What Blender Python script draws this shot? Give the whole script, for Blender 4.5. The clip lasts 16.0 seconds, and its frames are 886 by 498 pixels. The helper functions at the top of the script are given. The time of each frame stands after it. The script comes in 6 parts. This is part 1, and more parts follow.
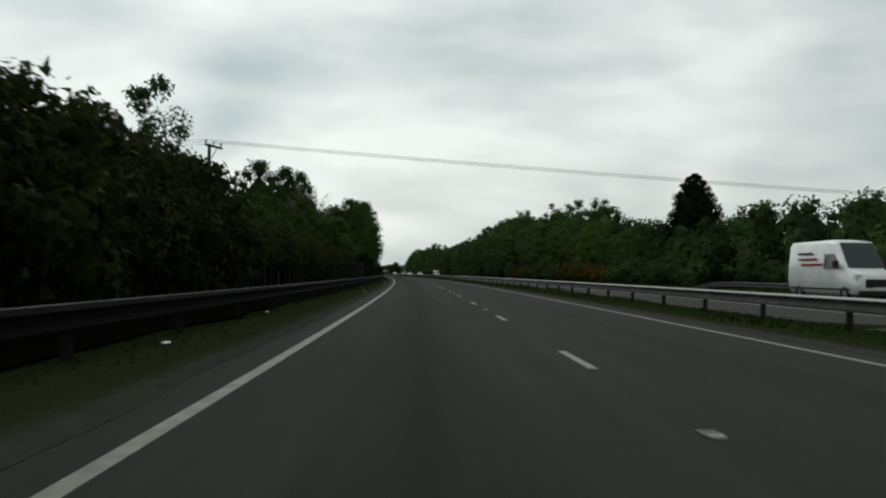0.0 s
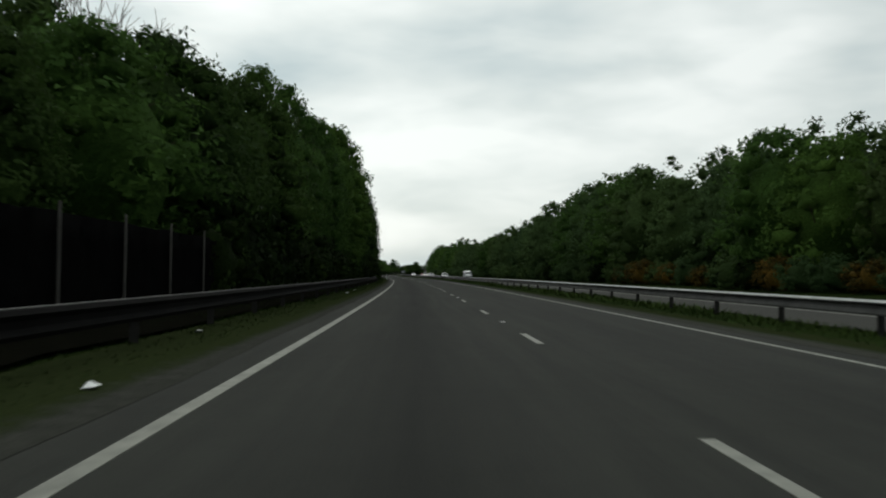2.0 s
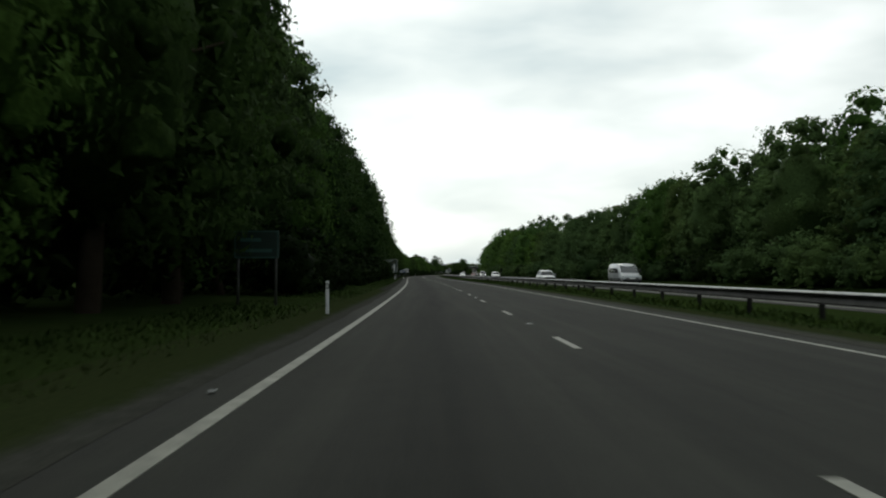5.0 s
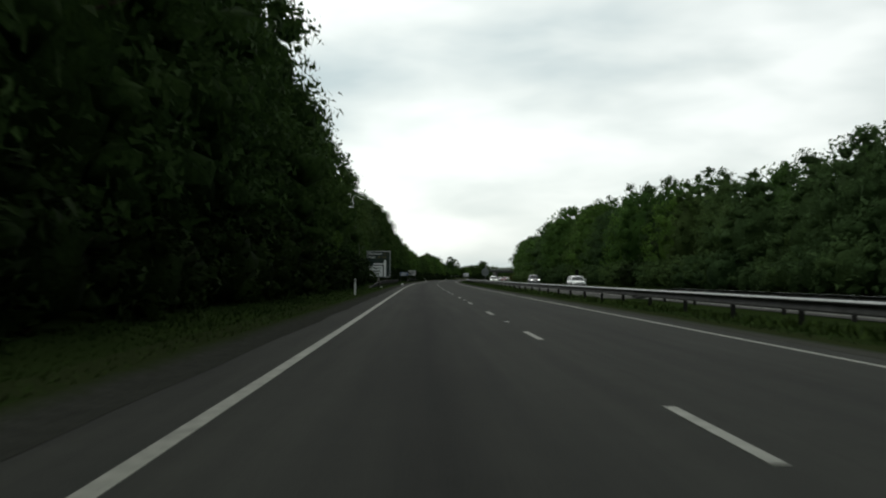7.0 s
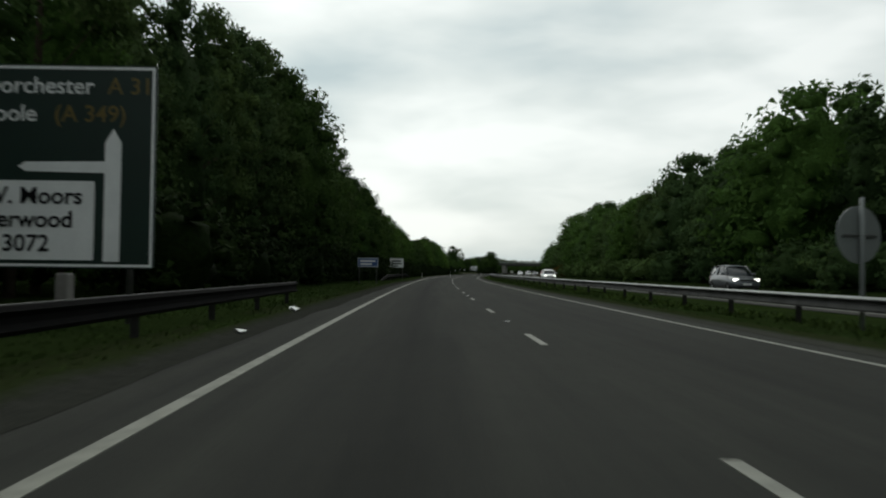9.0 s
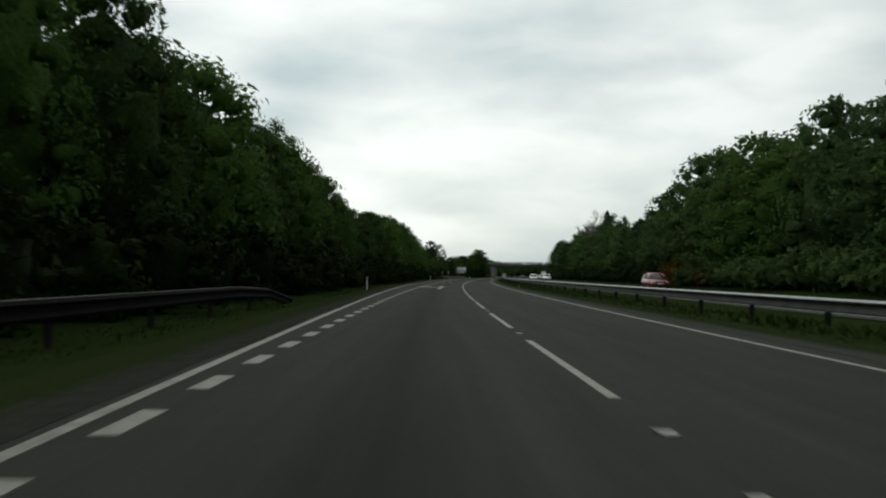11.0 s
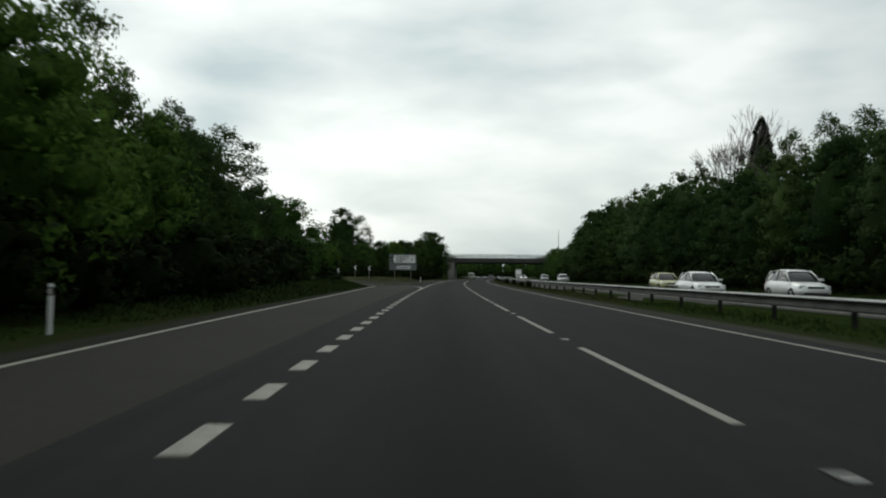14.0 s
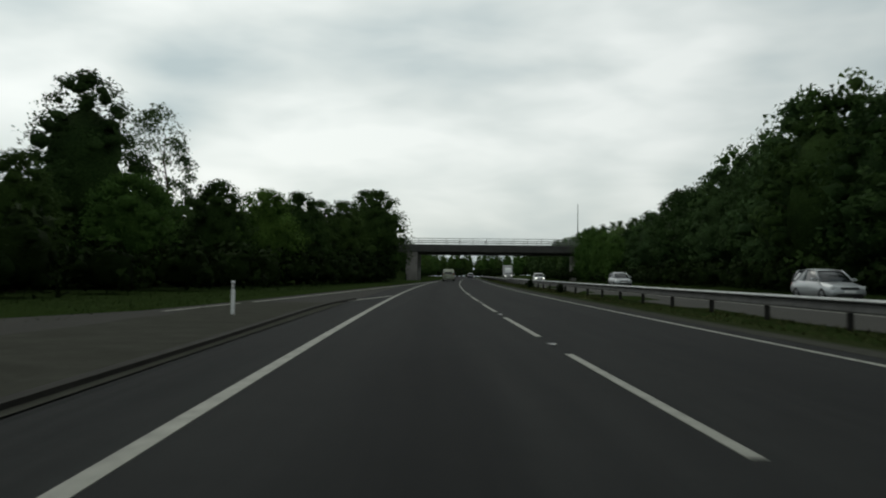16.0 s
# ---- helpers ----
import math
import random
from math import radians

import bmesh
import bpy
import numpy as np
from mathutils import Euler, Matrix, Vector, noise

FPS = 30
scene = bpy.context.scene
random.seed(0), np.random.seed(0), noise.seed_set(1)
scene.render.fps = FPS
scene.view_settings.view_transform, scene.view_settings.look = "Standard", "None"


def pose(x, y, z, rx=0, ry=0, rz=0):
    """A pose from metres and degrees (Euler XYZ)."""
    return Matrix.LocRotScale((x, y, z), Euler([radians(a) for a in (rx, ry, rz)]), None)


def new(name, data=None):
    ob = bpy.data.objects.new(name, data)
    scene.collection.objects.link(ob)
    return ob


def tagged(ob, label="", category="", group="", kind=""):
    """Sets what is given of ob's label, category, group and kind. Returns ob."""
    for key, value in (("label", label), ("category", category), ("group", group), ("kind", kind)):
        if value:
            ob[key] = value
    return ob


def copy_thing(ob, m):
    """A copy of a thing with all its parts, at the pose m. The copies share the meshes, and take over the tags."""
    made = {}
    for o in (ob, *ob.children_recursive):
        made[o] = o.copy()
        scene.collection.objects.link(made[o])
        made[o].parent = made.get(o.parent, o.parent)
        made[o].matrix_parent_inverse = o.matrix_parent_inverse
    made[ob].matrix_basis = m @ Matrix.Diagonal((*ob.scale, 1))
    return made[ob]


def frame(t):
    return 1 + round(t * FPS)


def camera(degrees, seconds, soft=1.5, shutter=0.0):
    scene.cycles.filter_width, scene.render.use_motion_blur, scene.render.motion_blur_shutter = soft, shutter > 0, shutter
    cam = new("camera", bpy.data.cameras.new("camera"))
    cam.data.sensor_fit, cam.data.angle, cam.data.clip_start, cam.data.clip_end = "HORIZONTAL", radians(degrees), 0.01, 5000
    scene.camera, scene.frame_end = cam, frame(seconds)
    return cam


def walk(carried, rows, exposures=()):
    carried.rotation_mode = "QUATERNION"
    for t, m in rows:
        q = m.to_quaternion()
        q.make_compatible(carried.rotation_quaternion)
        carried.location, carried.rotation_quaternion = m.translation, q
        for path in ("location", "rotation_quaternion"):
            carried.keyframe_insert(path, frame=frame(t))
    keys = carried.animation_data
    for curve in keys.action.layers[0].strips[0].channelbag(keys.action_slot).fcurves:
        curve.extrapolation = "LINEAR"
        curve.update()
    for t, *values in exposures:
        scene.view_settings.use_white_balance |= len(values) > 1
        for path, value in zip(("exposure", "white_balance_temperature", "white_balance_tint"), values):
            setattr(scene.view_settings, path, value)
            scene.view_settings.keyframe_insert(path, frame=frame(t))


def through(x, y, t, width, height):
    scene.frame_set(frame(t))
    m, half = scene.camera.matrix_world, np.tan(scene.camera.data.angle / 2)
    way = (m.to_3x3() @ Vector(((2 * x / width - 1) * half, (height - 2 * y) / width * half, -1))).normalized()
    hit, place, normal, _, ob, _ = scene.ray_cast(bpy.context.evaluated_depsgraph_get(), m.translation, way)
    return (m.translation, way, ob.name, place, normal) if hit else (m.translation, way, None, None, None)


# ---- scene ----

# The plan is drawn along the road: s runs along the line between the two lanes, lat is the
# distance to the right of that line. K brings plan lengths to scene metres.
K = 0.775

# curvature of the road (1e-5 per plan metre) every 50 m from s = -20
BENDS = [43.8, 41.9, 37.6, 31.7, 30.0, 35.0, 32.8, -1.6, -30.2, -39.0, -56.9, -65.5, -52.1, -41.8,
         -35.7, -54.5, -58.0, -22.0, -2.0, 15.0, 20.0]
S_AXIS = np.arange(-120.0, 1300.1, 2.0)
_kap = np.interp(S_AXIS, np.arange(-20.0, 981.0, 50.0), np.array(BENDS) * 1e-5)
TURN = np.concatenate([[0.0], np.cumsum((_kap[1:] + _kap[:-1]))])
_mid = (TURN[1:] + TURN[:-1]) / 2
AX = np.concatenate([[0.0], np.cumsum(-np.sin(_mid) * 2.0)])
AY = np.concatenate([[0.0], np.cumsum(np.cos(_mid) * 2.0)])
_zero = 60
_a = -TURN[_zero]
AX, AY = AX - AX[_zero], AY - AY[_zero]
AX, AY = math.cos(_a) * AX - math.sin(_a) * AY, math.sin(_a) * AX + math.cos(_a) * AY
TURN = TURN + _a


def heading(s):
    return float(np.interp(s, S_AXIS, TURN))


def at(s, lat, z=0.0):
    """The place of a point of the plan, in scene metres."""
    h = heading(s)
    x, y = float(np.interp(s, S_AXIS, AX)), float(np.interp(s, S_AXIS, AY))
    return Vector(((x + lat * math.cos(h)) * K, (y + lat * math.sin(h)) * K, z * K))


def place(s, lat, z=0.0, turn=0.0, size=1.0):
    """A pose on the plan: local y looks along the road, local x to its right."""
    m = Matrix.Translation(at(s, lat, z)) @ Matrix.Rotation(heading(s) + radians(turn), 4, "Z")
    return m @ Matrix.Diagonal((size, size, size, 1)) if size != 1.0 else m


# ---- camera ----
# seconds, s, distance left of the lane line, yaw off the road, pitch
# (the camera leans by ROLL, seconds and degrees)
ROLL = [(0.0, 0.64), (3.0, 0.64), (3.5, 0.4), (4.0, 0.3), (4.5, 0.25), (5.0, 0.0), (7.5, 0.64), (16.0, 0.64)]
DRIVE = [
    (0.0, 1.37, 1.91, -1.32, 1.76),
    (0.5, 20.02, 1.87, -1.47, 1.91),
    (1.0, 39.34, 1.86, -1.58, 1.80),
    (1.5, 58.79, 1.84, -1.45, 1.55),
    (2.0, 79.10, 1.86, -1.55, 1.82),
    (2.5, 99.31, 1.72, -1.62, 1.84),
    (3.0, 120.35, 1.66, -2.05, 1.56),
    (3.5, 142.70, 1.53, -1.74, 1.84),
    (4.0, 163.49, 1.60, -1.60, 1.69),
    (4.5, 184.60, 1.78, -1.05, 1.62),
    (5.0, 206.14, 2.04, -0.72, 1.77),
    (5.5, 227.89, 2.04, -0.90, 1.84),
    (6.0, 249.67, 2.04, -1.07, 1.91),
    (6.5, 271.58, 2.04, -1.25, 1.99),
    (7.0, 293.69, 2.04, -1.43, 2.06),
    (7.5, 316.10, 2.05, -1.60, 2.13),
    (8.0, 339.28, 1.90, -1.49, 1.96),
    (8.5, 362.60, 1.83, -1.47, 1.85),
    (9.0, 385.74, 1.74, -1.38, 1.63),
    (9.5, 408.95, 1.71, -1.29, 1.69),
    (10.0, 432.15, 1.67, -1.21, 1.75),
    (10.5, 455.41, 1.64, -1.13, 1.81),
    (11.0, 478.77, 1.60, -1.05, 1.87),
    (11.5, 502.31, 1.57, -0.97, 1.93),
    (12.0, 526.28, 1.77, -0.80, 1.84),
    (12.5, 550.62, 1.91, -0.88, 1.77),
    (13.0, 574.54, 2.01, -0.89, 1.68),
    (13.5, 599.13, 2.04, -0.85, 1.83),
    (14.0, 623.90, 2.20, -0.83, 1.91),
    (14.5, 648.59, 2.17, -1.12, 1.78),
    (15.0, 673.43, 2.11, -1.13, 1.93),
    (15.5, 698.66, 2.11, -1.64, 1.82),
    (16.0, 724.02, 1.94, -1.41, 1.85),
]
cam = camera(58.48, 16.0, soft=2.05, shutter=0.09)
EYE = 1.048
walk(cam, [(t, pose(*at(s, -off, EYE), 90 + pitch, 0, math.degrees(heading(s)) + yaw) @ pose(0, 0, 0, 0, 0, float(np.interp(t, [r[0] for r in ROLL], [r[1] for r in ROLL]))))
           for t, s, off, yaw, pitch in DRIVE],
     exposures=[(0.0, -0.28, 6500, 4), (1.5, -0.25, 6500, 4), (2.5, 0.02, 6500, 4), (3.0, 0.14, 6500, 4), (3.5, 0.0, 6500, 4), (4.0, -0.06, 6500, 4), (5.0, 0.08, 6500, 4),
                (7.5, -0.06, 6500, 4), (8.5, -0.14, 6500, 4), (12.5, -0.12, 6500, 4), (14.0, -0.08, 6500, 4), (14.7, -0.18, 6500, 4), (16.0, -0.26, 6500, 4)])

# ---- sky and light: an overcast afternoon ----
SUN_EL, SUN_ROT = radians(48), radians(-12)
world = bpy.data.worlds.new("overcast")
scene.world = world
world.use_nodes = True
wt = world.node_tree
wt.nodes.clear()


def wnode(kind, **sets):
    n = wt.nodes.new(kind)
    for key, value in sets.items():
        n.inputs[key].default_value = value
    return n


w_out = wnode("ShaderNodeOutputWorld")
w_bg = wnode("ShaderNodeBackground", Strength=1.22)
w_sky = wnode("ShaderNodeTexSky")
w_sky.sky_type = "NISHITA"
w_sky.sun_disc = False
w_sky.sun_elevation, w_sky.sun_rotation = SUN_EL, SUN_ROT
w_sky.air_density, w_sky.dust_density = 1.0, 3.0
w_dim = wnode("ShaderNodeVectorMath")
w_dim.operation = "SCALE"
w_dim.inputs["Scale"].default_value = 0.09
wt.links.new(w_sky.outputs[0], w_dim.inputs[0])
# cloud sheet: long soft rolls, denser low down
w_co = wnode("ShaderNodeTexCoord")
w_map = wnode("ShaderNodeMapping", Scale=(1.5, 1.5, 4.4), Location=(0.35, 0.0, 0.12), Rotation=(0.12, 0.05, 0.35))
w_n1 = wnode("ShaderNodeTexNoise", Scale=1.5, Detail=2.5, Roughness=0.45, Distortion=0.25)
w_n2 = wnode("ShaderNodeTexNoise", Scale=4.5, Detail=3.0, Roughness=0.5, Distortion=0.2)
wt.links.new(w_co.outputs["Generated"], w_map.inputs[0])
wt.links.new(w_map.outputs[0], w_n1.inputs["Vector"])
wt.links.new(w_map.outputs[0], w_n2.inputs["Vector"])
w_mix = wnode("ShaderNodeMix", Factor=0.25)
wt.links.new(w_n1.outputs[0], w_mix.inputs["A"])
wt.links.new(w_n2.outputs[0], w_mix.inputs["B"])
w_ramp = wnode("ShaderNodeValToRGB")
_e = w_ramp.color_ramp.elements
_e[0].position, _e[0].color = 0.37, (0.49, 0.57, 0.60, 1)
_e[1].position, _e[1].color = 0.60, (0.985, 1.0, 0.995, 1)
_m = _e.new(0.50)
_m.color = (0.76, 0.80, 0.80, 1)
wt.links.new(w_mix.outputs[0], w_ramp.inputs[0])
# the sheet is brightest round the hidden sun, ahead and to the left
w_dot = wnode("ShaderNodeVectorMath")
w_dot.operation = "DOT_PRODUCT"
w_dot.inputs[1].default_value = (-0.60, 0.70, 0.40)
wt.links.new(w_co.outputs["Generated"], w_dot.inputs[0])
w_fall = wnode("ShaderNodeMapRange")
for key, value in (("From Min", -1.0), ("From Max", 1.0), ("To Min", 0.40), ("To Max", 1.0)):
    w_fall.inputs[key].default_value = value
wt.links.new(w_dot.outputs["Value"], w_fall.inputs["Value"])
w_lit = wnode("ShaderNodeVectorMath")
w_lit.operation = "SCALE"
wt.links.new(w_ramp.outputs[0], w_lit.inputs[0])
wt.links.new(w_fall.outputs[0], w_lit.inputs["Scale"])
w_blend = wnode("ShaderNodeMix", Factor=0.90)
w_blend.data_type = "RGBA"
wt.links.new(w_dim.outputs[0], w_blend.inputs["A"])
wt.links.new(w_lit.outputs[0], w_blend.inputs["B"])
wt.links.new(w_blend.outputs["Result"], w_bg.inputs["Color"])
wt.links.new(w_bg.outputs[0], w_out.inputs[0])

sun = new("sun", bpy.data.lights.new("sun", "SUN"))
sun.data.energy, sun.data.angle, sun.data.color = 0.5, radians(30), (1.0, 0.97, 0.92)
sun.rotation_euler = (math.pi / 2 - SUN_EL, 0, math.pi - SUN_ROT)


# ---- materials ----
def material(name, rough=0.8, metal=0.0, spec=0.5):
    m = bpy.data.materials.new(name)
    m.use_nodes = True
    b = m.node_tree.nodes["Principled BSDF"]
    b.inputs["Roughness"].default_value, b.inputs["Metallic"].default_value = rough, metal
    b.inputs["Specular IOR Level"].default_value = spec
    return m, m.node_tree, b


def ramp(nt, source, stops):
    r = nt.nodes.new("ShaderNodeValToRGB")
    e = r.color_ramp.elements
    while len(e) < len(stops):
        e.new(0.5)
    for el, (pos, col) in zip(e, stops):
        el.position, el.color = pos, (*col, 1)
    nt.links.new(source, r.inputs[0])
    return r.outputs[0]


def noise_of(nt, scale, detail=4.0, rough=0.55, vector=None, coord="Object", distortion=0.0):
    n = nt.nodes.new("ShaderNodeTexNoise")
    n.inputs["Scale"].default_value, n.inputs["Detail"].default_value = scale, detail
    n.inputs["Roughness"].default_value, n.inputs["Distortion"].default_value = rough, distortion
    if vector is None:
        vector = nt.nodes.new("ShaderNodeTexCoord").outputs[coord]
    nt.links.new(vector, n.inputs["Vector"])
    return n.outputs[0]


def mixed(nt, fac, a, b, blend="MIX"):
    x = nt.nodes.new("ShaderNodeMix")
    x.data_type, x.blend_type = "RGBA", blend
    for key, value in (("Factor", fac), ("A", a), ("B", b)):
        if isinstance(value, (int, float)):
            x.inputs[key].default_value = value
        elif isinstance(value, tuple):
            x.inputs[key].default_value = (*value, 1)
        else:
            nt.links.new(value, x.inputs[key])
    return x.outputs["Result"]


def bump(nt, b, source, strength=0.4, distance=0.02):
    n = nt.nodes.new("ShaderNodeBump")
    n.inputs["Strength"].default_value, n.inputs["Distance"].default_value = strength, distance
    nt.links.new(source, n.inputs["Height"])
    nt.links.new(n.outputs[0], b.inputs["Normal"])


def plain(name, colour, rough=0.5, metal=0.0, vary=0.25, scale=6.0, spec=0.5, relief=0.15):
    """Paint, metal, plastic or concrete with worn, uneven tone at two scales."""
    m, nt, b = material(name, rough, metal, spec)
    big = noise_of(nt, scale, 5.0, 0.6)
    fine = noise_of(nt, scale * 14, 3.0, 0.6)
    dark = tuple(c * (1 - vary) for c in colour)
    light = tuple(min(1.0, c * (1 + vary * 0.5)) for c in colour)
    c1 = ramp(nt, big, [(0.3, dark), (0.65, light)])
    c2 = mixed(nt, 0.25, c1, ramp(nt, fine, [(0.35, dark), (0.7, light)]))
    nt.links.new(c2, b.inputs["Base Color"])
    if relief:
        bump(nt, b, fine, relief, 0.004)
    return m


def asphalt(name, low, high, lanes=True):
    m, nt, b = material(name, 0.95, 0.0, 0.08)
    big = noise_of(nt, 0.25, 4.0, 0.6)
    mid = noise_of(nt, 3.0, 5.0, 0.65)
    grit = noise_of(nt, 90.0, 2.0, 0.7)
    c = mixed(nt, 0.5, ramp(nt, big, [(0.3, low), (0.7, high)]), ramp(nt, mid, [(0.3, low), (0.7, high)]))
    c = mixed(nt, 0.35, c, ramp(nt, grit, [(0.38, tuple(v * 0.55 for v in low)), (0.62, tuple(v * 1.5 for v in high))]))
    if lanes:
        # oil stain along the middle of each lane, kept in plan metres by the uv map
        uv = nt.nodes.new("ShaderNodeUVMap")
        sep = nt.nodes.new("ShaderNodeSeparateXYZ")
        nt.links.new(uv.outputs[0], sep.inputs[0])
        stain = ramp(nt, sep.outputs[0], [(0.0, (1, 1, 1)), (0.19, (1.0, 1.0, 1.0)), (0.29, (0.58, 0.58, 0.60)), (0.38, (1.0, 1.0, 1.0)),
                                          (0.62, (1.0, 1.0, 1.0)), (0.71, (0.86, 0.86, 0.87)), (0.80, (1, 1, 1))])
        c = mixed(nt, 0.9, c, stain, "MULTIPLY")
        # long wheel streaks and rubbed patches along the lanes
        lay_out = nt.nodes.new("ShaderNodeMapping")
        lay_out.inputs["Scale"].default_value = (26.0, 1.1, 1.0)
        nt.links.new(uv.outputs[0], lay_out.inputs[0])
        streak = noise_of(nt, 1.0, 4.0, 0.6, lay_out.outputs[0])
        c = mixed(nt, 0.8, c, ramp(nt, streak, [(0.3, (0.78, 0.78, 0.80)), (0.7, (1.2, 1.2, 1.17))]), "MULTIPLY")
    nt.links.new(c, b.inputs["Base Color"])
    bump(nt, b, grit, 0.35, 0.006)
    return m


def soil(name, stops, scale=1.2):
    m, nt, b = material(name, 1.0, 0.0, 0.0)
    big = noise_of(nt, scale, 6.0, 0.65)
    fine = noise_of(nt, scale * 25, 4.0, 0.7)
    c = mixed(nt, 0.45, ramp(nt, big, stops), ramp(nt, fine, stops))
    nt.links.new(c, b.inputs["Base Color"])
    bump(nt, b, fine, 0.8, 0.04)
    return m


def verge(name, grassy_left, dust=1.0):
    """Road dust that gives way to grass across the strip, along a ragged, patchy line."""
    m, nt, b = material(name, 1.0, 0.0, 0.0)
    uv = nt.nodes.new("ShaderNodeUVMap")
    sep = nt.nodes.new("ShaderNodeSeparateXYZ")
    nt.links.new(uv.outputs[0], sep.inputs[0])
    big, mid, fine = noise_of(nt, 0.9, 4.0, 0.6), noise_of(nt, 5.0, 4.0, 0.65), noise_of(nt, 38.0, 3.0, 0.7)
    wob = nt.nodes.new("ShaderNodeMath")
    wob.operation = "MULTIPLY_ADD"
    wob.inputs[1].default_value = 0.55
    nt.links.new(mixed(nt, 0.5, big, mid), wob.inputs[0])
    nt.links.new(sep.outputs[0], wob.inputs[2])
    grass_c = ramp(nt, fine, [(0.3, (0.014, 0.020, 0.008)), (0.7, (0.030, 0.037, 0.015))])
    tones = [tuple(v * dust for v in c) for c in ((0.033, 0.0335, 0.029), (0.060, 0.061, 0.052), (0.025, 0.0255, 0.022), (0.085, 0.086, 0.074))]
    dust_c = mixed(nt, 0.4, ramp(nt, mid, [(0.3, tones[0]), (0.7, tones[1])]), ramp(nt, fine, [(0.35, tones[2]), (0.7, tones[3])]))
    edge = [(0.70, (1, 1, 1)), (0.95, (0, 0, 0))] if grassy_left else [(0.56, (0, 0, 0)), (0.84, (1, 1, 1))]
    nt.links.new(mixed(nt, ramp(nt, wob.outputs[0], edge), dust_c, grass_c), b.inputs["Base Color"])
    bump(nt, b, mid, 0.7, 0.03)
    return m


def leaves(name, dark, mid, light, through=0.30, mottled=True):
    m, nt, b = material(name, 0.85, 0.0, 0.03)
    geo = nt.nodes.new("ShaderNodeNewGeometry")
    info = nt.nodes.new("ShaderNodeObjectInfo")
    c = ramp(nt, geo.outputs["Random Per Island"], [(0.0, dark), (0.55, mid), (1.0, light)])
    tone = ramp(nt, info.outputs["Random"], [(0.0, (0.70, 0.76, 0.74)), (0.5, (0.95, 0.96, 0.92)), (1.0, (1.22, 1.16, 0.95))])
    clumps = ramp(nt, noise_of(nt, 0.55, 3.0, 0.5), [(0.3, (0.66, 0.70, 0.66)), (0.7, (1.25, 1.22, 1.1))])
    mottle = noise_of(nt, 9.0, 3.0, 0.65)
    spots = ramp(nt, mottle, [(0.34, (0.66, 0.68, 0.66)), (0.64, (1.22, 1.22, 1.15))])
    c = mixed(nt, 1.0, mixed(nt, 1.0, c, tone, "MULTIPLY"), clumps, "MULTIPLY")
    if mottled:
        c = mixed(nt, 1.0, c, spots, "MULTIPLY")
        bump(nt, b, mottle, 0.7, 0.06)
    nt.links.new(c, b.inputs["Base Color"])
    tr = nt.nodes.new("ShaderNodeBsdfTranslucent")
    nt.links.new(c, tr.inputs["Color"])
    mx = nt.nodes.new("ShaderNodeMixShader")
    mx.inputs[0].default_value = through
    nt.links.new(b.outputs[0], mx.inputs[1])
    nt.links.new(tr.outputs[0], mx.inputs[2])
    nt.links.new(mx.outputs[0], nt.nodes["Material Output"].inputs["Surface"])
    return m


M_ROAD = asphalt("road_asphalt", (0.0248, 0.0254, 0.0220), (0.0370, 0.0380, 0.0332))
M_NEWROAD = asphalt("fresh_asphalt", (0.0118, 0.0126, 0.0123), (0.0192, 0.0202, 0.0198))
M_SLIP = asphalt("slip_asphalt", (0.0225, 0.022, 0.0185), (0.035, 0.034, 0.029), lanes=False)
M_FARROAD = asphalt("pale_asphalt", (0.036, 0.0355, 0.031), (0.055, 0.054, 0.048), lanes=False)
M_PAINT = plain("road_paint", (0.207, 0.208, 0.174), 0.7, vary=0.5, scale=5.0)
M_STUD = plain("stud_white", (0.6, 0.6, 0.58), 0.3, vary=0.2)
M_DIRT = soil("verge_dirt", [(0.25, (0.038, 0.0385, 0.031)), (0.5, (0.056, 0.0565, 0.047)), (0.75, (0.080, 0.080, 0.068))], 1.5)
M_GROUND = soil("grass_ground", [(0.25, (0.013, 0.022, 0.0065)), (0.5, (0.019, 0.030, 0.009)), (0.75, (0.028, 0.040, 0.014))], 0.8)
# M_GRASS at about half tone: grass with the tree shade in its colour
M_SHADEGRASS = leaves("shaded_grass", (0.012, 0.022, 0.006), (0.016, 0.029, 0.008), (0.022, 0.037, 0.011), 0.12, mottled=False)
M_GRASS = leaves("grass_blades", (0.024, 0.043, 0.010), (0.030, 0.053, 0.013), (0.039, 0.064, 0.018), 0.12, mottled=False)
M_TURF = soil("mound_turf", [(0.25, (0.030, 0.036, 0.017)), (0.5, (0.042, 0.048, 0.025)), (0.75, (0.058, 0.062, 0.036))], 0.8)
M_DRYGRASS = leaves("dry_grass", (0.032, 0.040, 0.016), (0.042, 0.050, 0.021), (0.056, 0.062, 0.029), 0.12, mottled=False)
M_LEAF = leaves("leaf_green", (0.033, 0.059, 0.018), (0.040, 0.071, 0.022), (0.047, 0.082, 0.027), 0.34)
M_DEEP = leaves("leaf_deep", (0.025, 0.046, 0.015), (0.031, 0.057, 0.019), (0.038, 0.068, 0.024), 0.26)
M_BANK = leaves("leaf_bank", (0.054, 0.089, 0.037), (0.062, 0.103, 0.043), (0.071, 0.117, 0.049), 0.38)
M_FRESH = leaves("leaf_fresh", (0.058, 0.110, 0.028), (0.068, 0.126, 0.033), (0.078, 0.141, 0.039), 0.42)
M_BIRCH = leaves("leaf_birch", (0.047, 0.075, 0.030), (0.055, 0.088, 0.036), (0.064, 0.101, 0.042), 0.36)
M_NEEDLE = leaves("needle_dark", (0.0066, 0.0114, 0.0053), (0.0098, 0.0168, 0.0077), (0.0141, 0.0227, 0.0103), 0.1)
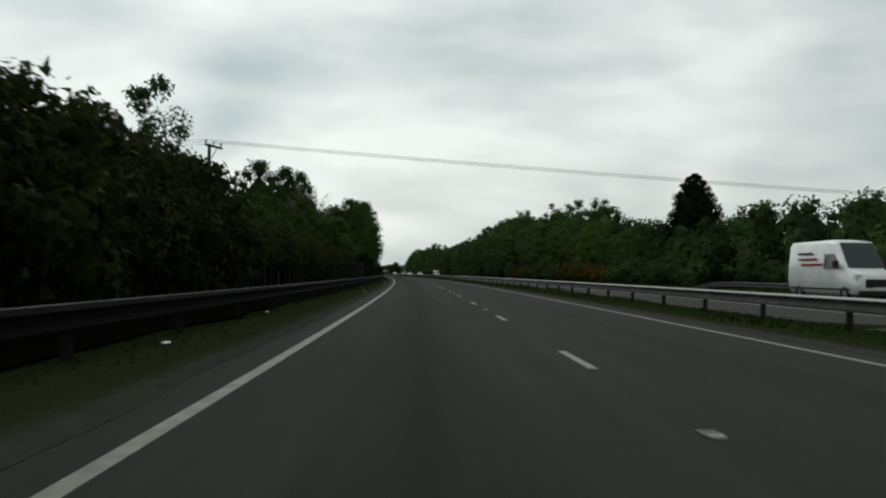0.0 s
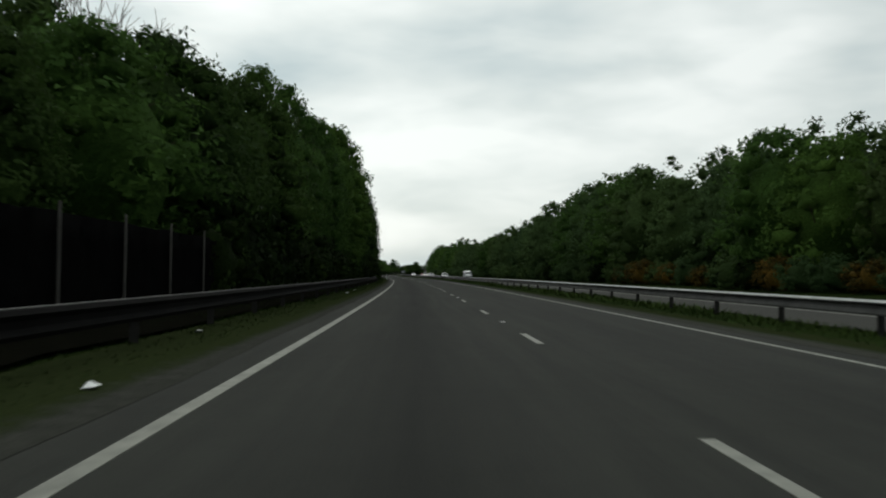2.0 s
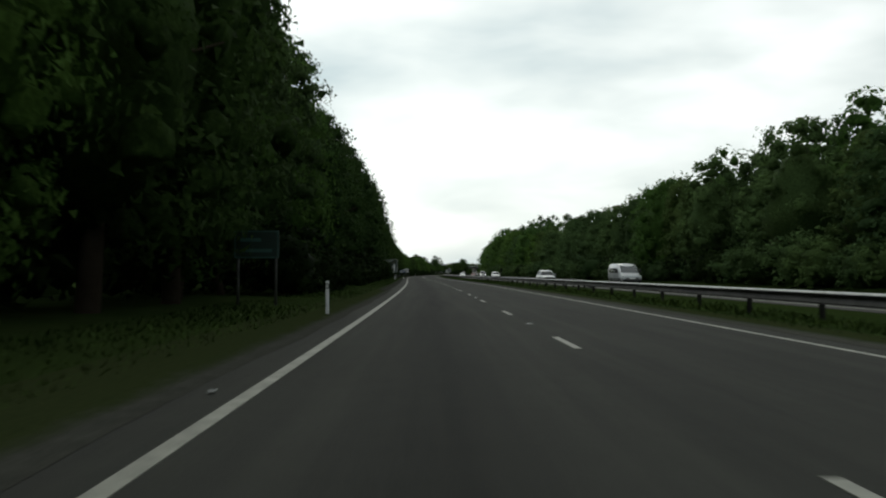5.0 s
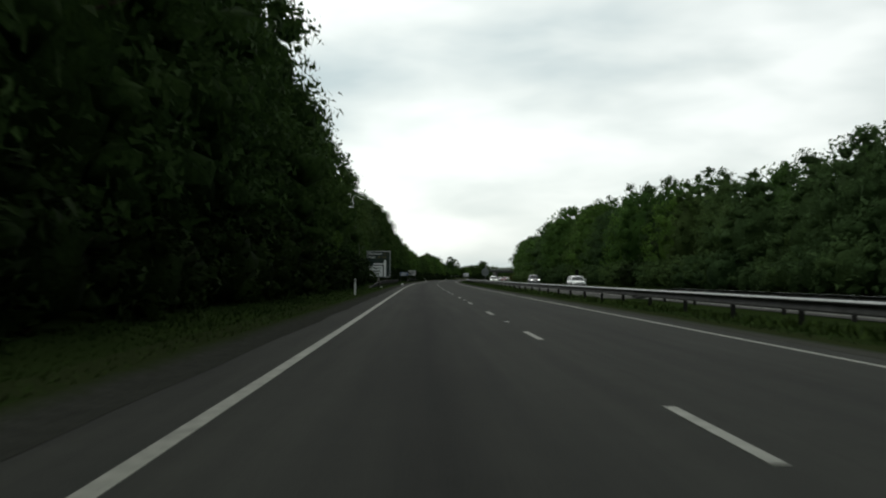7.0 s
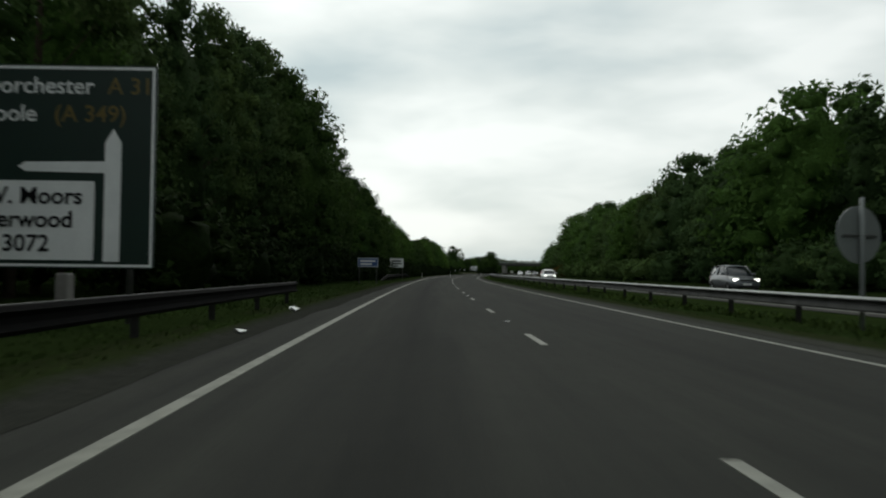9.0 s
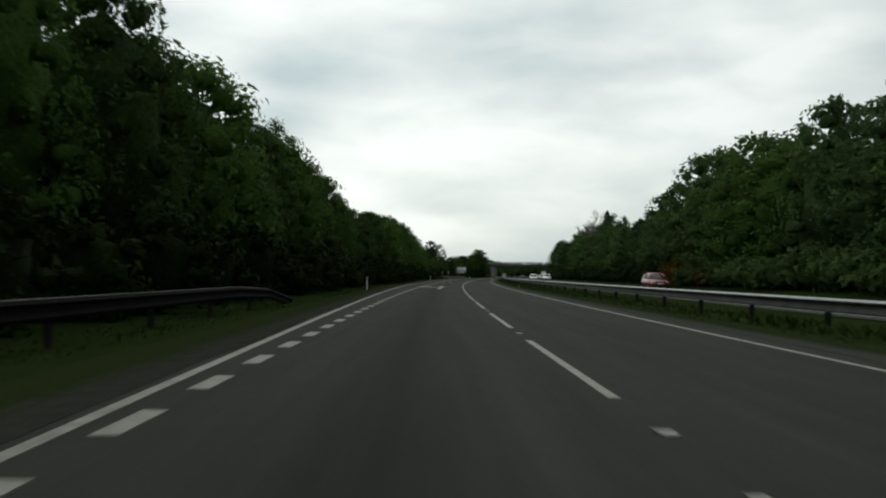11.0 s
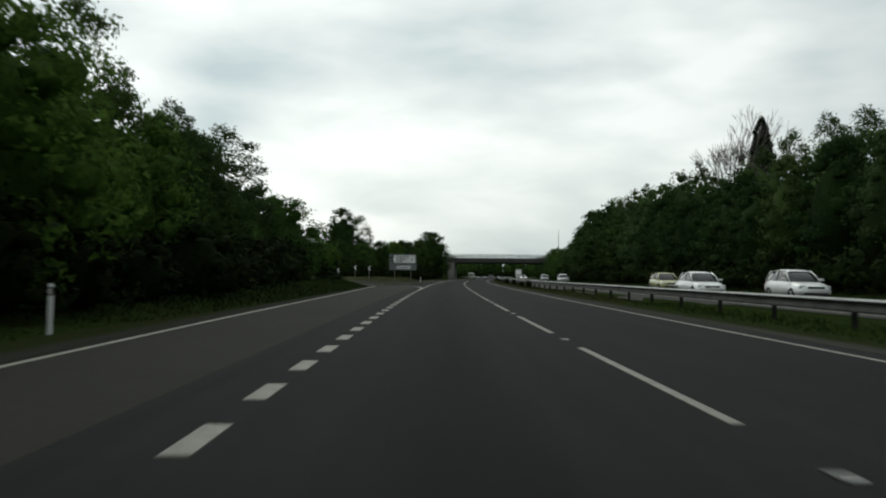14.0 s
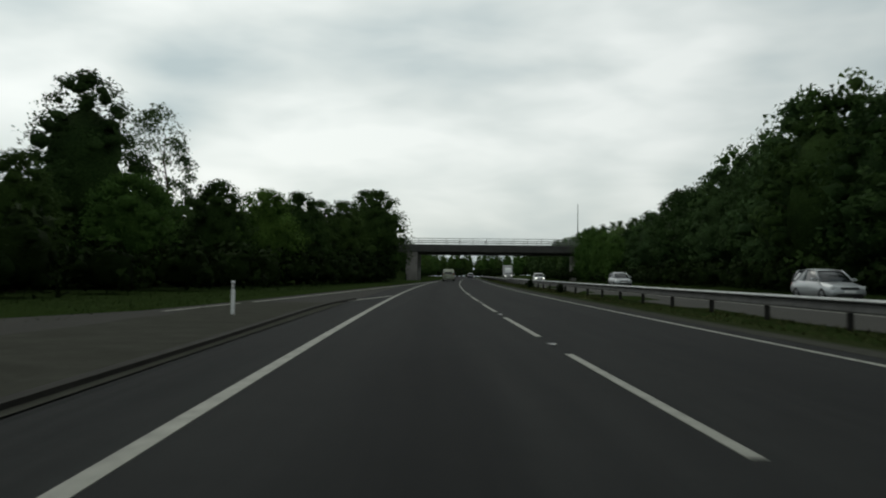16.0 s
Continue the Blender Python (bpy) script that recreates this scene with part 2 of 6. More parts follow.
M_HEDGE = leaves("hedge_dark", (0.026, 0.034, 0.012), (0.035, 0.044, 0.016), (0.050, 0.060, 0.022), 0.24)
# undergrowth: the shade below the tree crowns is put into this leaf colour
M_UNDER = leaves("bramble_shaded", (0.009, 0.017, 0.005), (0.0125, 0.023, 0.0065), (0.017, 0.030, 0.009), 0.16)
M_GORSE = leaves("gorse", (0.034, 0.034, 0.012), (0.075, 0.052, 0.016), (0.15, 0.088, 0.020), 0.20)
M_VERGE_L, M_VERGE_EARTH, M_VERGE_R = verge("verge_left", True, 0.85), verge("verge_earth", True, 0.68), verge("verge_median", False, 1.0)
M_SHADESOIL = soil("shaded_soil", [(0.3, (0.005, 0.005, 0.0035)), (0.6, (0.009, 0.009, 0.0065)), (0.8, (0.014, 0.015, 0.009))], 2.0)
M_BARK = soil("bark", [(0.3, (0.035, 0.028, 0.020)), (0.6, (0.075, 0.060, 0.045)), (0.8, (0.10, 0.085, 0.068))], 4.0)
M_PALEBARK = plain("birch_bark", (0.13, 0.125, 0.11), 0.9, vary=0.5, scale=2.2, relief=0.3)
M_TWIG = plain("twig_grey", (0.16, 0.145, 0.13), 0.9, vary=0.35, scale=3.0)
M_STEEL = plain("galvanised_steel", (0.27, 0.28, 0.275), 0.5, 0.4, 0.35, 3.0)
# near-side beams: the shade on the rail face is put into this near-black
M_SHADERAIL = plain("shaded_rail_face", (0.0055, 0.0052, 0.005), 0.95, 0.0, 0.45, 2.5, 0.06)
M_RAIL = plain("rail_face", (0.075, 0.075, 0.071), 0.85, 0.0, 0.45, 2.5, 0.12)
M_RAILPOST = plain("rail_post", (0.030, 0.029, 0.027), 0.85, 0.0, 0.4, 4.0, 0.15)
M_POST = plain("post_steel", (0.09, 0.09, 0.085), 0.6, 0.6, 0.4, 4.0)
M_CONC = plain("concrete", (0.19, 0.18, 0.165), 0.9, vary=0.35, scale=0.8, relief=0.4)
# darker than M_CONC, for the bridge soffit, girders and edge beams
M_DARKCONC = plain("dark_concrete", (0.055, 0.055, 0.05), 0.9, vary=0.35, scale=0.7, relief=0.4)
M_FENCEPOST = plain("fence_post", (0.08, 0.074, 0.066), 0.9, vary=0.3, scale=3.0)
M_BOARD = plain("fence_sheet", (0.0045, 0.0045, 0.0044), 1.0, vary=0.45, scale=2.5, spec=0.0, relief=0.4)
M_WHITE = plain("white_sheet", (0.78, 0.79, 0.78), 0.45, vary=0.12, scale=2.0, relief=0.05)
M_GREENSIGN = plain("sign_green", (0.003, 0.019, 0.0125), 0.5, vary=0.2, scale=2.0, relief=0.05)
M_FADED = plain("faded_sign_line", (0.035, 0.10, 0.085), 0.6, vary=0.2, scale=3.0, relief=0.05)
M_BLACK = plain("sign_black", (0.008, 0.008, 0.009), 0.8, vary=0.2, scale=3.0, spec=0.12, relief=0.05)
M_YELLOW = plain("sign_yellow", (0.14, 0.10, 0.02), 0.5, vary=0.2, scale=3.0, relief=0.05)
M_GREYBACK = plain("sign_grey", (0.17, 0.185, 0.18), 0.5, 0.2, 0.15, 2.0, relief=0.05)
M_BLUESIGN = plain("sign_blue", (0.03, 0.08, 0.22), 0.45, vary=0.2, scale=3.0, relief=0.05)
M_DIRTYCONC = plain("dirty_concrete", (0.030, 0.029, 0.025), 0.95, vary=0.45, scale=1.2, spec=0.1, relief=0.4)
M_RUBBER = plain("tyre_rubber", (0.018, 0.018, 0.018), 0.85, vary=0.3)
M_WOOD = plain("pole_wood", (0.045, 0.038, 0.031), 0.9, vary=0.35, scale=3.0, relief=0.4)


# ---- mesh helpers ----
def mesh_from(name, verts, faces, mats, smooth=False, uvs=None):
    me = bpy.data.meshes.new(name)
    me.from_pydata([tuple(v) for v in verts], [], faces)
    for m in mats if isinstance(mats, (list, tuple)) else [mats]:
        me.materials.append(m)
    if smooth:
        me.shade_smooth()
    if uvs is not None:
        layer = me.uv_layers.new(name="UVMap")
        for loop in me.loops:
            layer.data[loop.index].uv = uvs[loop.vertex_index]
    return me


def part(name, bm, mat, parent=None, label="", smooth=False):
    """Link a bmesh, drawn in plan metres, as one mesh object under a thing or a part."""
    me = bpy.data.meshes.new(name)
    bmesh.ops.recalc_face_normals(bm, faces=bm.faces)
    bmesh.ops.transform(bm, matrix=Matrix.Scale(K, 4), verts=bm.verts)
    bm.to_mesh(me)
    bm.free()
    me.materials.append(mat)
    if smooth:
        me.shade_smooth()
    ob = new(name, me)
    if parent is not None:
        ob.parent = parent
    if label:
        ob["label"] = label
    return ob


def root(name, m, label, category, group="", kind=""):
    ob = new(name)
    ob.empty_display_size = 0.2
    ob.matrix_world = m
    return tagged(ob, label, category, group, kind)


def box(bm, x0, x1, y0, y1, z0, z1, bevel=0.0):
    vs = [bm.verts.new((x, y, z)) for x in (x0, x1) for y in (y0, y1) for z in (z0, z1)]
    fs = [(0, 1, 3, 2), (4, 6, 7, 5), (0, 4, 5, 1), (2, 3, 7, 6), (0, 2, 6, 4), (1, 5, 7, 3)]
    faces = [bm.faces.new([vs[i] for i in f]) for f in fs]
    if bevel:
        edges = list({e for f in faces for e in f.edges})
        bmesh.ops.bevel(bm, geom=edges, offset=bevel, segments=1, affect="EDGES", profile=0.5)
    return bm


def tube(bm, points, radii, sides=6, cap=True):
    """A tapered tube along points."""
    rings = []
    pts = [Vector(p) for p in points]
    for i, p in enumerate(pts):
        d = (pts[min(i + 1, len(pts) - 1)] - pts[max(i - 1, 0)]).normalized()
        u = d.cross(Vector((0.13, 0.99, 0.07))).normalized() if abs(d.z) > 0.3 or abs(d.y) < 0.9 else d.cross(Vector((0, 0, 1))).normalized()
        v = d.cross(u)
        r = radii[i] if isinstance(radii, (list, tuple)) else radii
        rings.append([bm.verts.new(p + (u * math.cos(a) + v * math.sin(a)) * r) for a in (2 * math.pi * k / sides for k in range(sides))])
    for a, b in zip(rings, rings[1:]):
        for k in range(sides):
            bm.faces.new((a[k], a[(k + 1) % sides], b[(k + 1) % sides], b[k]))
    if cap:
        bm.faces.new(rings[0][::-1])
        bm.faces.new(rings[-1])
    return bm


def strip(name, s_list, left, right, z, mats, uv_span=None, thick=0.0, mat_of=None):
    """A sheet along the road between two lats (numbers or functions of s)."""
    fl = left if callable(left) else (lambda s: left)
    fr = right if callable(right) else (lambda s: right)
    verts, faces, uvs = [], [], []
    for s in s_list:
        for lat, u in ((fl(s), 0.0), (fr(s), 1.0)):
            verts.append(at(s, lat, z(s) if callable(z) else z))
            uvs.append((u, s / 10.0))
    n = len(s_list)
    for i in range(n - 1):
        faces.append((2 * i, 2 * i + 1, 2 * i + 3, 2 * i + 2))
    if thick:
        base = len(verts)
        verts += [v - Vector((0, 0, thick * K)) for v in verts]
        uvs += uvs
        for i in range(n - 1):
            faces.append((2 * i + base, 2 * i, 2 * i + 2, 2 * i + 2 + base))
            faces.append((2 * i + 1, 2 * i + 1 + base, 2 * i + 3 + base, 2 * i + 3))
        faces.append((0, base, base + 1, 1))
        faces.append((2 * n - 2, 2 * n - 1, base + 2 * n - 1, base + 2 * n - 2))
    me = mesh_from(name, verts, faces, mats, uvs=uvs)
    if mat_of:
        for i in range(n - 1):
            me.polygons[i].material_index = mat_of(s_list[i])
    return new(name, me)


def span(a, b, step):
    n = max(1, int(round((b - a) / step)))
    return [a + (b - a) * i / n for i in range(n + 1)]


# ---- ground: one sheet to the horizon ----
GROUND_LATS = [-60, -40, -28, -20, -14, -10, -7.5, -6, -5.2, -4.6, -3.0, 0, 3.0, 4.6, 5.4, 6.4, 8.4, 9.6, 10.2, 14, 18.8, 19.4, 20.5, 22, 26, 32, 42, 60]


def ground_z(s, lat):
    """Height of the verges and banks, in plan metres."""
    road = -0.04
    slip = np.interp(s, [640, 690], [0, 1])            # level ground round the junction
    left = np.interp(-lat, [4.6, 5.0, 7.5, 14, 28, 60], [road, 0.04, 0.10, 0.25, 0.5, 0.5]) * (1 - slip) + slip * np.interp(-lat, [4.6, 5.4, 30, 60], [road, road, road, 0.3])
    if 460 < s <= 700:
        left = min(left, np.interp(-lat, [0, 9.5, 11.5, 20], [road, road, 0.06, 0.4]))
    right = np.interp(lat, [4.6, 5.2, 6.4, 8.4, 9.6, 10.0, 18.9, 19.4, 20.5, 26, 42, 60], [road, 0.01, 0.02, 0.02, 0.0, road, road, 0.02, 0.10, 0.6, 1.2, 0.8])
    return float(left if lat < -4.6 else right if lat > 4.6 else road)


def build_ground():
    stations = span(-110, 1250, 8)
    rng = np.random.default_rng(5)
    verts, faces = [], []
    cols = len(GROUND_LATS) + 2
    for i, s in enumerate(stations):
        row = [at(s, lat, ground_z(s, lat) + (rng.uniform(-0.025, 0.025) if abs(lat) > 5 and not 9.7 < lat < 19 and not (s > 460 and lat < 0) else 0)) for lat in GROUND_LATS]
        y = row[len(row) // 2].y
        if i == 0:
            y = -2500.0
        if i == len(stations) - 1:
            y = 4000.0
        verts += [Vector((-3000, y, 0.3))] + row + [Vector((3000, y, 0.3))]
    for i in range(len(stations) - 1):
        for j in range(cols - 1):
            a = i * cols + j
            faces.append((a, a + 1, a + cols + 1, a + cols))
    return tagged(new("ground", mesh_from("ground", verts, faces, M_GROUND, smooth=True)),
                  "rough grass verges and banks beside the dual carriageway", "ground", kind="structure")


build_ground()

# ---- carriageways ----
FRESH_FROM = 622.0
road = tagged(strip("road", span(-110, 1240, 4), -4.5, 4.45, 0.0, [M_ROAD, M_NEWROAD], mat_of=lambda s: int(s >= FRESH_FROM)),
              "worn grey asphalt dual carriageway with white markings", "road", kind="structure")
far_road = tagged(strip("road_opposite", span(-110, 1240, 4), 19.0, 9.9, 0.0, [M_FARROAD]),
                  "grey asphalt opposite carriageway behind the central barrier", "road", kind="structure")


def slip_edge(s):
    return float(np.interp(s, [470, 508, 532, 545, 560, 575, 590, 600, 612, 643, 664, 688, 694], [-3.7, -4.5, -5.04, -5.3, -5.55, -5.75, -5.88, -6.1, -6.45, -7.1, -7.4, -8.1, -8.2]))


def sheet_between(name, outer, inner, z, mat, n=24):
    """A paved sheet between two lines of (s, lat) points."""
    def along(line):
        d = np.concatenate([[0], np.cumsum([math.dist(a, b) for a, b in zip(line, line[1:])])])
        u = np.linspace(0, d[-1], n)
        return [(np.interp(v, d, [p[0] for p in line]), np.interp(v, d, [p[1] for p in line])) for v in u]
    a, b = along(outer), along(inner)
    verts = [at(*p, z) for p in a] + [at(*p, z) for p in b]
    faces = [(i, n + i, n + i + 1, i + 1) for i in range(n - 1)]
    me = mesh_from(name, verts, faces, mat)
    return new(name, me)


tagged(strip("slip_road", span(470, 694, 4), lambda s: slip_edge(s) - 0.45, -4.3, -0.006, [M_SLIP]),
       "brownish older asphalt of the exit lane", "road", kind="structure")
EXIT_OUT = [(694, -8.65), (697, -9.1), (699.5, -10.6), (701.5, -14), (702.8, -20), (703.5, -30), (703.5, -58)]
EXIT_IN = [(694, -4.2), (699, -4.9), (704, -6.2), (708, -8), (711.5, -11), (714, -15), (715.5, -22), (716, -58)]
tagged(sheet_between("slip_road_bend", EXIT_OUT, EXIT_IN, -0.006, M_SLIP), "brownish asphalt of the exit bending away", "road", kind="structure")
JOIN_OUT = [(730, -58), (731, -30), (734, -18), (739, -12), (746, -9.3), (760, -8.3), (792, -6.3), (835, -4.4)]
JOIN_IN = [(720, -58), (722, -26), (727, -15), (735, -9.0), (746, -6.4), (756, -4.4), (792, -4.3), (835, -4.3)]
tagged(sheet_between("slip_road_join", JOIN_OUT, JOIN_IN, -0.006, M_SLIP, 30), "grey asphalt of the joining slip road", "road", kind="structure")


for s0, s1 in ((-110, 180), (335, 385)):
    tagged(strip("median_paving", span(s0, s1, 4), 6.95, 9.95, 0.028, [M_FARROAD]), "grey hard strip behind the central barrier", "pavement", kind="structure")
tagged(strip("median_paving", span(655, 960, 4), 6.75, 9.95, 0.028, [M_FARROAD]), "grey hard strip behind the central barrier", "pavement", kind="structure")


def line_strip(name, s0, s1, lat, width, parent, label="", step=4.0, z=0.005):
    f = lat if callable(lat) else (lambda s: lat)
    ob = strip(name, span(s0, s1, step), lambda s: f(s) - width / 2, lambda s: f(s) + width / 2, z, [M_PAINT], thick=0.008)
    ob.parent = parent
    if label:
        ob["label"] = label
    return ob


line_strip("edge_line", -110, 470, -3.625, 0.14, road)
line_strip("edge_line", 682, 1240, -3.63, 0.15, road)
line_strip("edge_line", -110, 1240, 3.63, 0.11, road)
line_strip("edge_line", -110, 1240, 10.85, 0.15, far_road)
line_strip("edge_line", -110, 1240, 18.15, 0.15, far_road)
line_strip("edge_line", 470, 694, slip_edge, 0.125, road)

# ---- lane markings ----


def slab_mesh(name, width, length, mat, lean=0.0):
    bm = bmesh.new()
    box(bm, -width / 2, width / 2, 0, length, -0.003, 0.006)
    bmesh.ops.transform(bm, matrix=Matrix.Scale(K, 4), verts=bm.verts)
    me = bpy.data.meshes.new(name)
    bm.to_mesh(me)
    bm.free()
    me.materials.append(mat)
    return me


DASH2, DASH6, DASH1 = slab_mesh("lane_dash", 0.11, 2.0, M_PAINT), slab_mesh("warning_dash", 0.105, 6.0, M_PAINT), slab_mesh("exit_dash", 0.19, 0.95, M_PAINT)


def lay(name, me, s, lat, parent):
    ob = new(name, me)
    ob.parent = parent
    ob.matrix_world = place(s, lat)
    return ob


for i in range(-10, 52):
    s = 1.18 + 9 * i
    lay("lane_dash", DASH2, s, 0.0, road)
    lay("lane_dash", DASH2, s, 14.5, far_road)
for i in range(52, 100):
    lay("warning_dash", DASH6, -0.41 + 9 * i, 0.0, road)
    lay("lane_dash", DASH2, 1.18 + 9 * i, 14.5, far_road)
for i in range(-17, 85):
    lay("exit_dash", DASH1, 508.3 + 2.0366 * i, -3.66, road)

# turn arrow: straight on and left, and a worn one further on
def flat_shape(name, outline, s, lat, mat, parent, z=0.004, label=""):
    """A painted shape on the road from (forward, right) corners."""
    verts = [at(s + f, lat + r, z) for f, r in outline]
    n = len(verts)
    verts += [v - Vector((0, 0, 0.006)) for v in verts]
    faces = [tuple(range(n))[::-1]] + [(i, (i + 1) % n, n + (i + 1) % n, n + i) for i in range(n)]
    me = mesh_from(name, verts, faces, mat)
    ob = new(name, me)
    ob.parent = parent
    if label:
        ob["label"] = label
    return ob


flat_shape("arrow_shaft", [(0, -0.16), (0, 0.16), (11.6, 0.13), (11.6, 0.42), (14.8, -0.03), (11.6, -0.48), (11.6, -0.19)], 537.0, -1.82, M_PAINT, road)
flat_shape("arrow_branch", [(4.4, -0.155), (7.8, -0.78), (9.7, -1.22), (8.9, -1.62), (12.2, -1.95), (12.4, -0.92), (10.9, -1.06), (8.5, -0.70), (5.6, -0.155)], 537.0, -1.82, M_PAINT, road)


def worn_patch(s, lat, w, l, seed):
    """A worn painted mark: many small flakes."""
    rng = np.random.default_rng(seed)
    verts, faces = [], []
    for _ in range(300):
        f, r = rng.uniform(0, l), rng.normal(0, w / 3)
        if abs(r) > w / 2 * (1 - 0.35 * f / l):
            continue
        a, b = rng.uniform(0.05, 0.16), rng.uniform(0.015, 0.05)
        k = len(verts)
        verts += [at(s + f + df * a, lat + r + dr * b, 0.004) for df, dr in ((-1, -0.6), (-0.2, 1), (1, 0.5), (0.3, -1))]
        faces.append((k, k + 1, k + 2, k + 3))
    ob = new("worn_marking", mesh_from("worn_marking", verts, faces, M_PAINT))
    ob.parent = road


worn_patch(579.6, -1.80, 0.52, 3.2, 1)
worn_patch(588.5, -3.1, 0.45, 1.8, 2)

# exit nose lines
def polyline_line(name, pts, width, parent):
    pts = [np.array(p, float) for p in pts]
    verts, faces = [], []
    for i, p in enumerate(pts):
        d = pts[min(i + 1, len(pts) - 1)] - pts[max(i - 1, 0)]
        nrm = np.array([-d[1], d[0]]) / np.linalg.norm(d)
        for q, z in ((p + nrm * width / 2, 0.006), (p - nrm * width / 2, 0.006), (p + nrm * width / 2, -0.004), (p - nrm * width / 2, -0.004)):
            verts.append(at(q[0], q[1], z))
    for i in range(len(pts) - 1):
        a = 4 * i
        faces += [(a, a + 4, a + 5, a + 1), (a + 1, a + 5, a + 7, a + 3), (a + 2, a + 6, a + 4, a)]
    ob = new(name, mesh_from(name, verts, faces, M_PAINT))
    ob.parent = parent
    return ob


def bend_line(pts, n=5):
    """Catmull-Rom through the points."""
    pts = [np.array(p, float) for p in pts]
    out = []
    for i in range(len(pts) - 1):
        p0, p1, p2, p3 = pts[max(i - 1, 0)], pts[i], pts[i + 1], pts[min(i + 2, len(pts) - 1)]
        for k in range(n):
            u = k / n
            out.append(0.5 * (2 * p1 + (p2 - p0) * u + (2 * p0 - 5 * p1 + 4 * p2 - p3) * u * u + (3 * p1 - p0 - 3 * p2 + p3) * u ** 3))
    return out + [pts[-1]]


polyline_line("nose_line", bend_line([(681, -3.66), (688, -3.80), (694, -4.25), (700, -5.4), (705.5, -7.4), (710, -10.2), (712.5, -14.7), (714, -22)]), 0.18, road)
polyline_line("nose_line", bend_line([(694, -8.2), (697, -8.65), (699, -9.9), (700.6, -13), (702, -20)]), 0.13, road)
polyline_line("join_line", bend_line([(745, -8.9), (762, -7.4), (792, -5.7), (835, -3.9)]), 0.13, road)
polyline_line("join_line", [(753.5, -5.2), (762, -3.8)], 0.15, road)


def road_studs():
    bm = bmesh.new()
    box(bm, -0.07, 0.07, -0.11, 0.11, -0.01, 0.016, 0.006)
    base = part("road_stud", bm, M_POST, road)
    bm = bmesh.new()
    box(bm, -0.05, 0.05, -0.115, -0.095, 0.004, 0.02)
    lens = part("lens", bm, M_STUD, base)
    base.matrix_world = place(5.4 + 1.18, 0.0)
    spots = [5.4 + 1.18 + 18 * i for i in range(1, 26)] + [7.1 + 9 * i for i in range(52, 99)]
    for s in spots:
        c = copy_thing(base, place(s, 0.0))
        c.parent = road
        c.matrix_world = place(s, 0.0)


road_studs()


# dirt and grit along the tarmac edges
def ragged(lat, amount, seed):
    def f(s):
        return lat + amount * (noise.noise((s * 0.31, seed, 0.0)) + 0.6 * noise.noise((s * 1.1, seed, 3.0)))
    return f


def verge_strip(name, s_list, lats, mat, seed, along=None):
    """A ragged sheet that follows the rise of the verge; u runs across it."""
    verts, faces, uvs, n = [], [], [], len(lats)
    for s in s_list:
        for j, lat in enumerate(lats):
            lat += along(s) if along else 0.0
            w = 0.12 * noise.noise((s * 0.31, seed, j * 0.1)) * (j in (0, n - 1))
            verts.append(at(s, lat + w, max(0.004, ground_z(s, lat + w) + 0.012)))
            uvs.append((j / (n - 1), s / 10.0))
    for i in range(len(s_list) - 1):
        faces += [(i * n + j, i * n + j + 1, (i + 1) * n + j + 1, (i + 1) * n + j) for j in range(n - 1)]
    return new(name, mesh_from(name, verts, faces, mat, smooth=True, uvs=uvs))


tagged(verge_strip("shoulder", span(-110, 255, 1.5), [-5.8, -5.0, -4.56, -4.34, -4.14], M_VERGE_L, 1), "dusty grit along the road edge running out into grass", "shoulder", kind="structure")
tagged(verge_strip("shoulder_earth", span(255, 466, 1.5), [-5.8, -5.4, -5.05, -4.75, -4.40], M_VERGE_EARTH, 1), "dark earthy strip between the road and the grass", "shoulder", kind="structure")
tagged(verge_strip("shoulder_exit", span(470, 690, 1.5), [-1.5, -1.1, -0.75, -0.4, -0.14], M_VERGE_EARTH, 8, slip_edge), "earthy grit beside the exit lane running out into grass", "shoulder", kind="structure")
# near-black strip: the shade under barrier and fence is put into its colour
tagged(strip("verge_shade", span(-110, 186, 2), -7.42, ragged(-5.85, 0.3, 6), 0.125, [M_SHADESOIL]), "bare soil under the barrier and the fence, coloured as dark as its shade", "ground", kind="structure")
tagged(verge_strip("shoulder_median", span(-110, 1240, 2), [4.12, 4.45, 4.75, 5.05, 5.35], M_VERGE_R, 4), "pale grit along the central reserve running out into grass", "shoulder", kind="structure")
tagged(strip("shoulder_junction", span(702, 752, 1.5), ragged(-8.4, 0.9, 5), -4.9, 0.012, [M_DIRT]), "bare gravelly ground between the slip roads", "shoulder", kind="structure")
tagged(strip("road_edge", span(694, 835, 4), -5.0, -4.4, -0.005, [M_NEWROAD]), "dark asphalt strip along the kerb", "road", kind="structure")


def kerb_lat(s):
    return float(np.interp(s, [698, 712, 736, 750, 756], [-4.75, -5.0, -5.05, -5.3, -4.9]))


tagged(strip("kerb", span(698, 756, 4), lambda s: kerb_lat(s) - 0.15, kerb_lat, 0.065, [M_DIRTYCONC], thick=0.12),
       "low dirty concrete kerb beside the lane", "kerb", kind="structure")


# grass mound between the two slip roads
def mound_ends(lat):
    return (float(np.interp(-lat, [5.2, 6.2, 8, 11, 15, 22, 30], [705, 705.5, 709.5, 713, 715.5, 717, 717.5])),
            float(np.interp(-lat, [5.2, 8, 11, 15, 22, 30], [735, 733, 730, 726, 722, 720.5])))


def mound_z(s, lat):
    a, b = mound_ends(lat)
    f = min(1.0, max(0.0, (s - a) / (b - a)))
    side = float(np.interp(-lat, [5.5, 5.9, 6.5, 7.2, 14, 24, 30], [0, 0.34, 0.66, 0.86, 0.84, 0.5, 0.3]))
    return -0.05 + side * math.sin(math.pi * f) ** 0.85 + 0.03 * noise.noise((s * 0.7, lat * 0.7, 2.0))


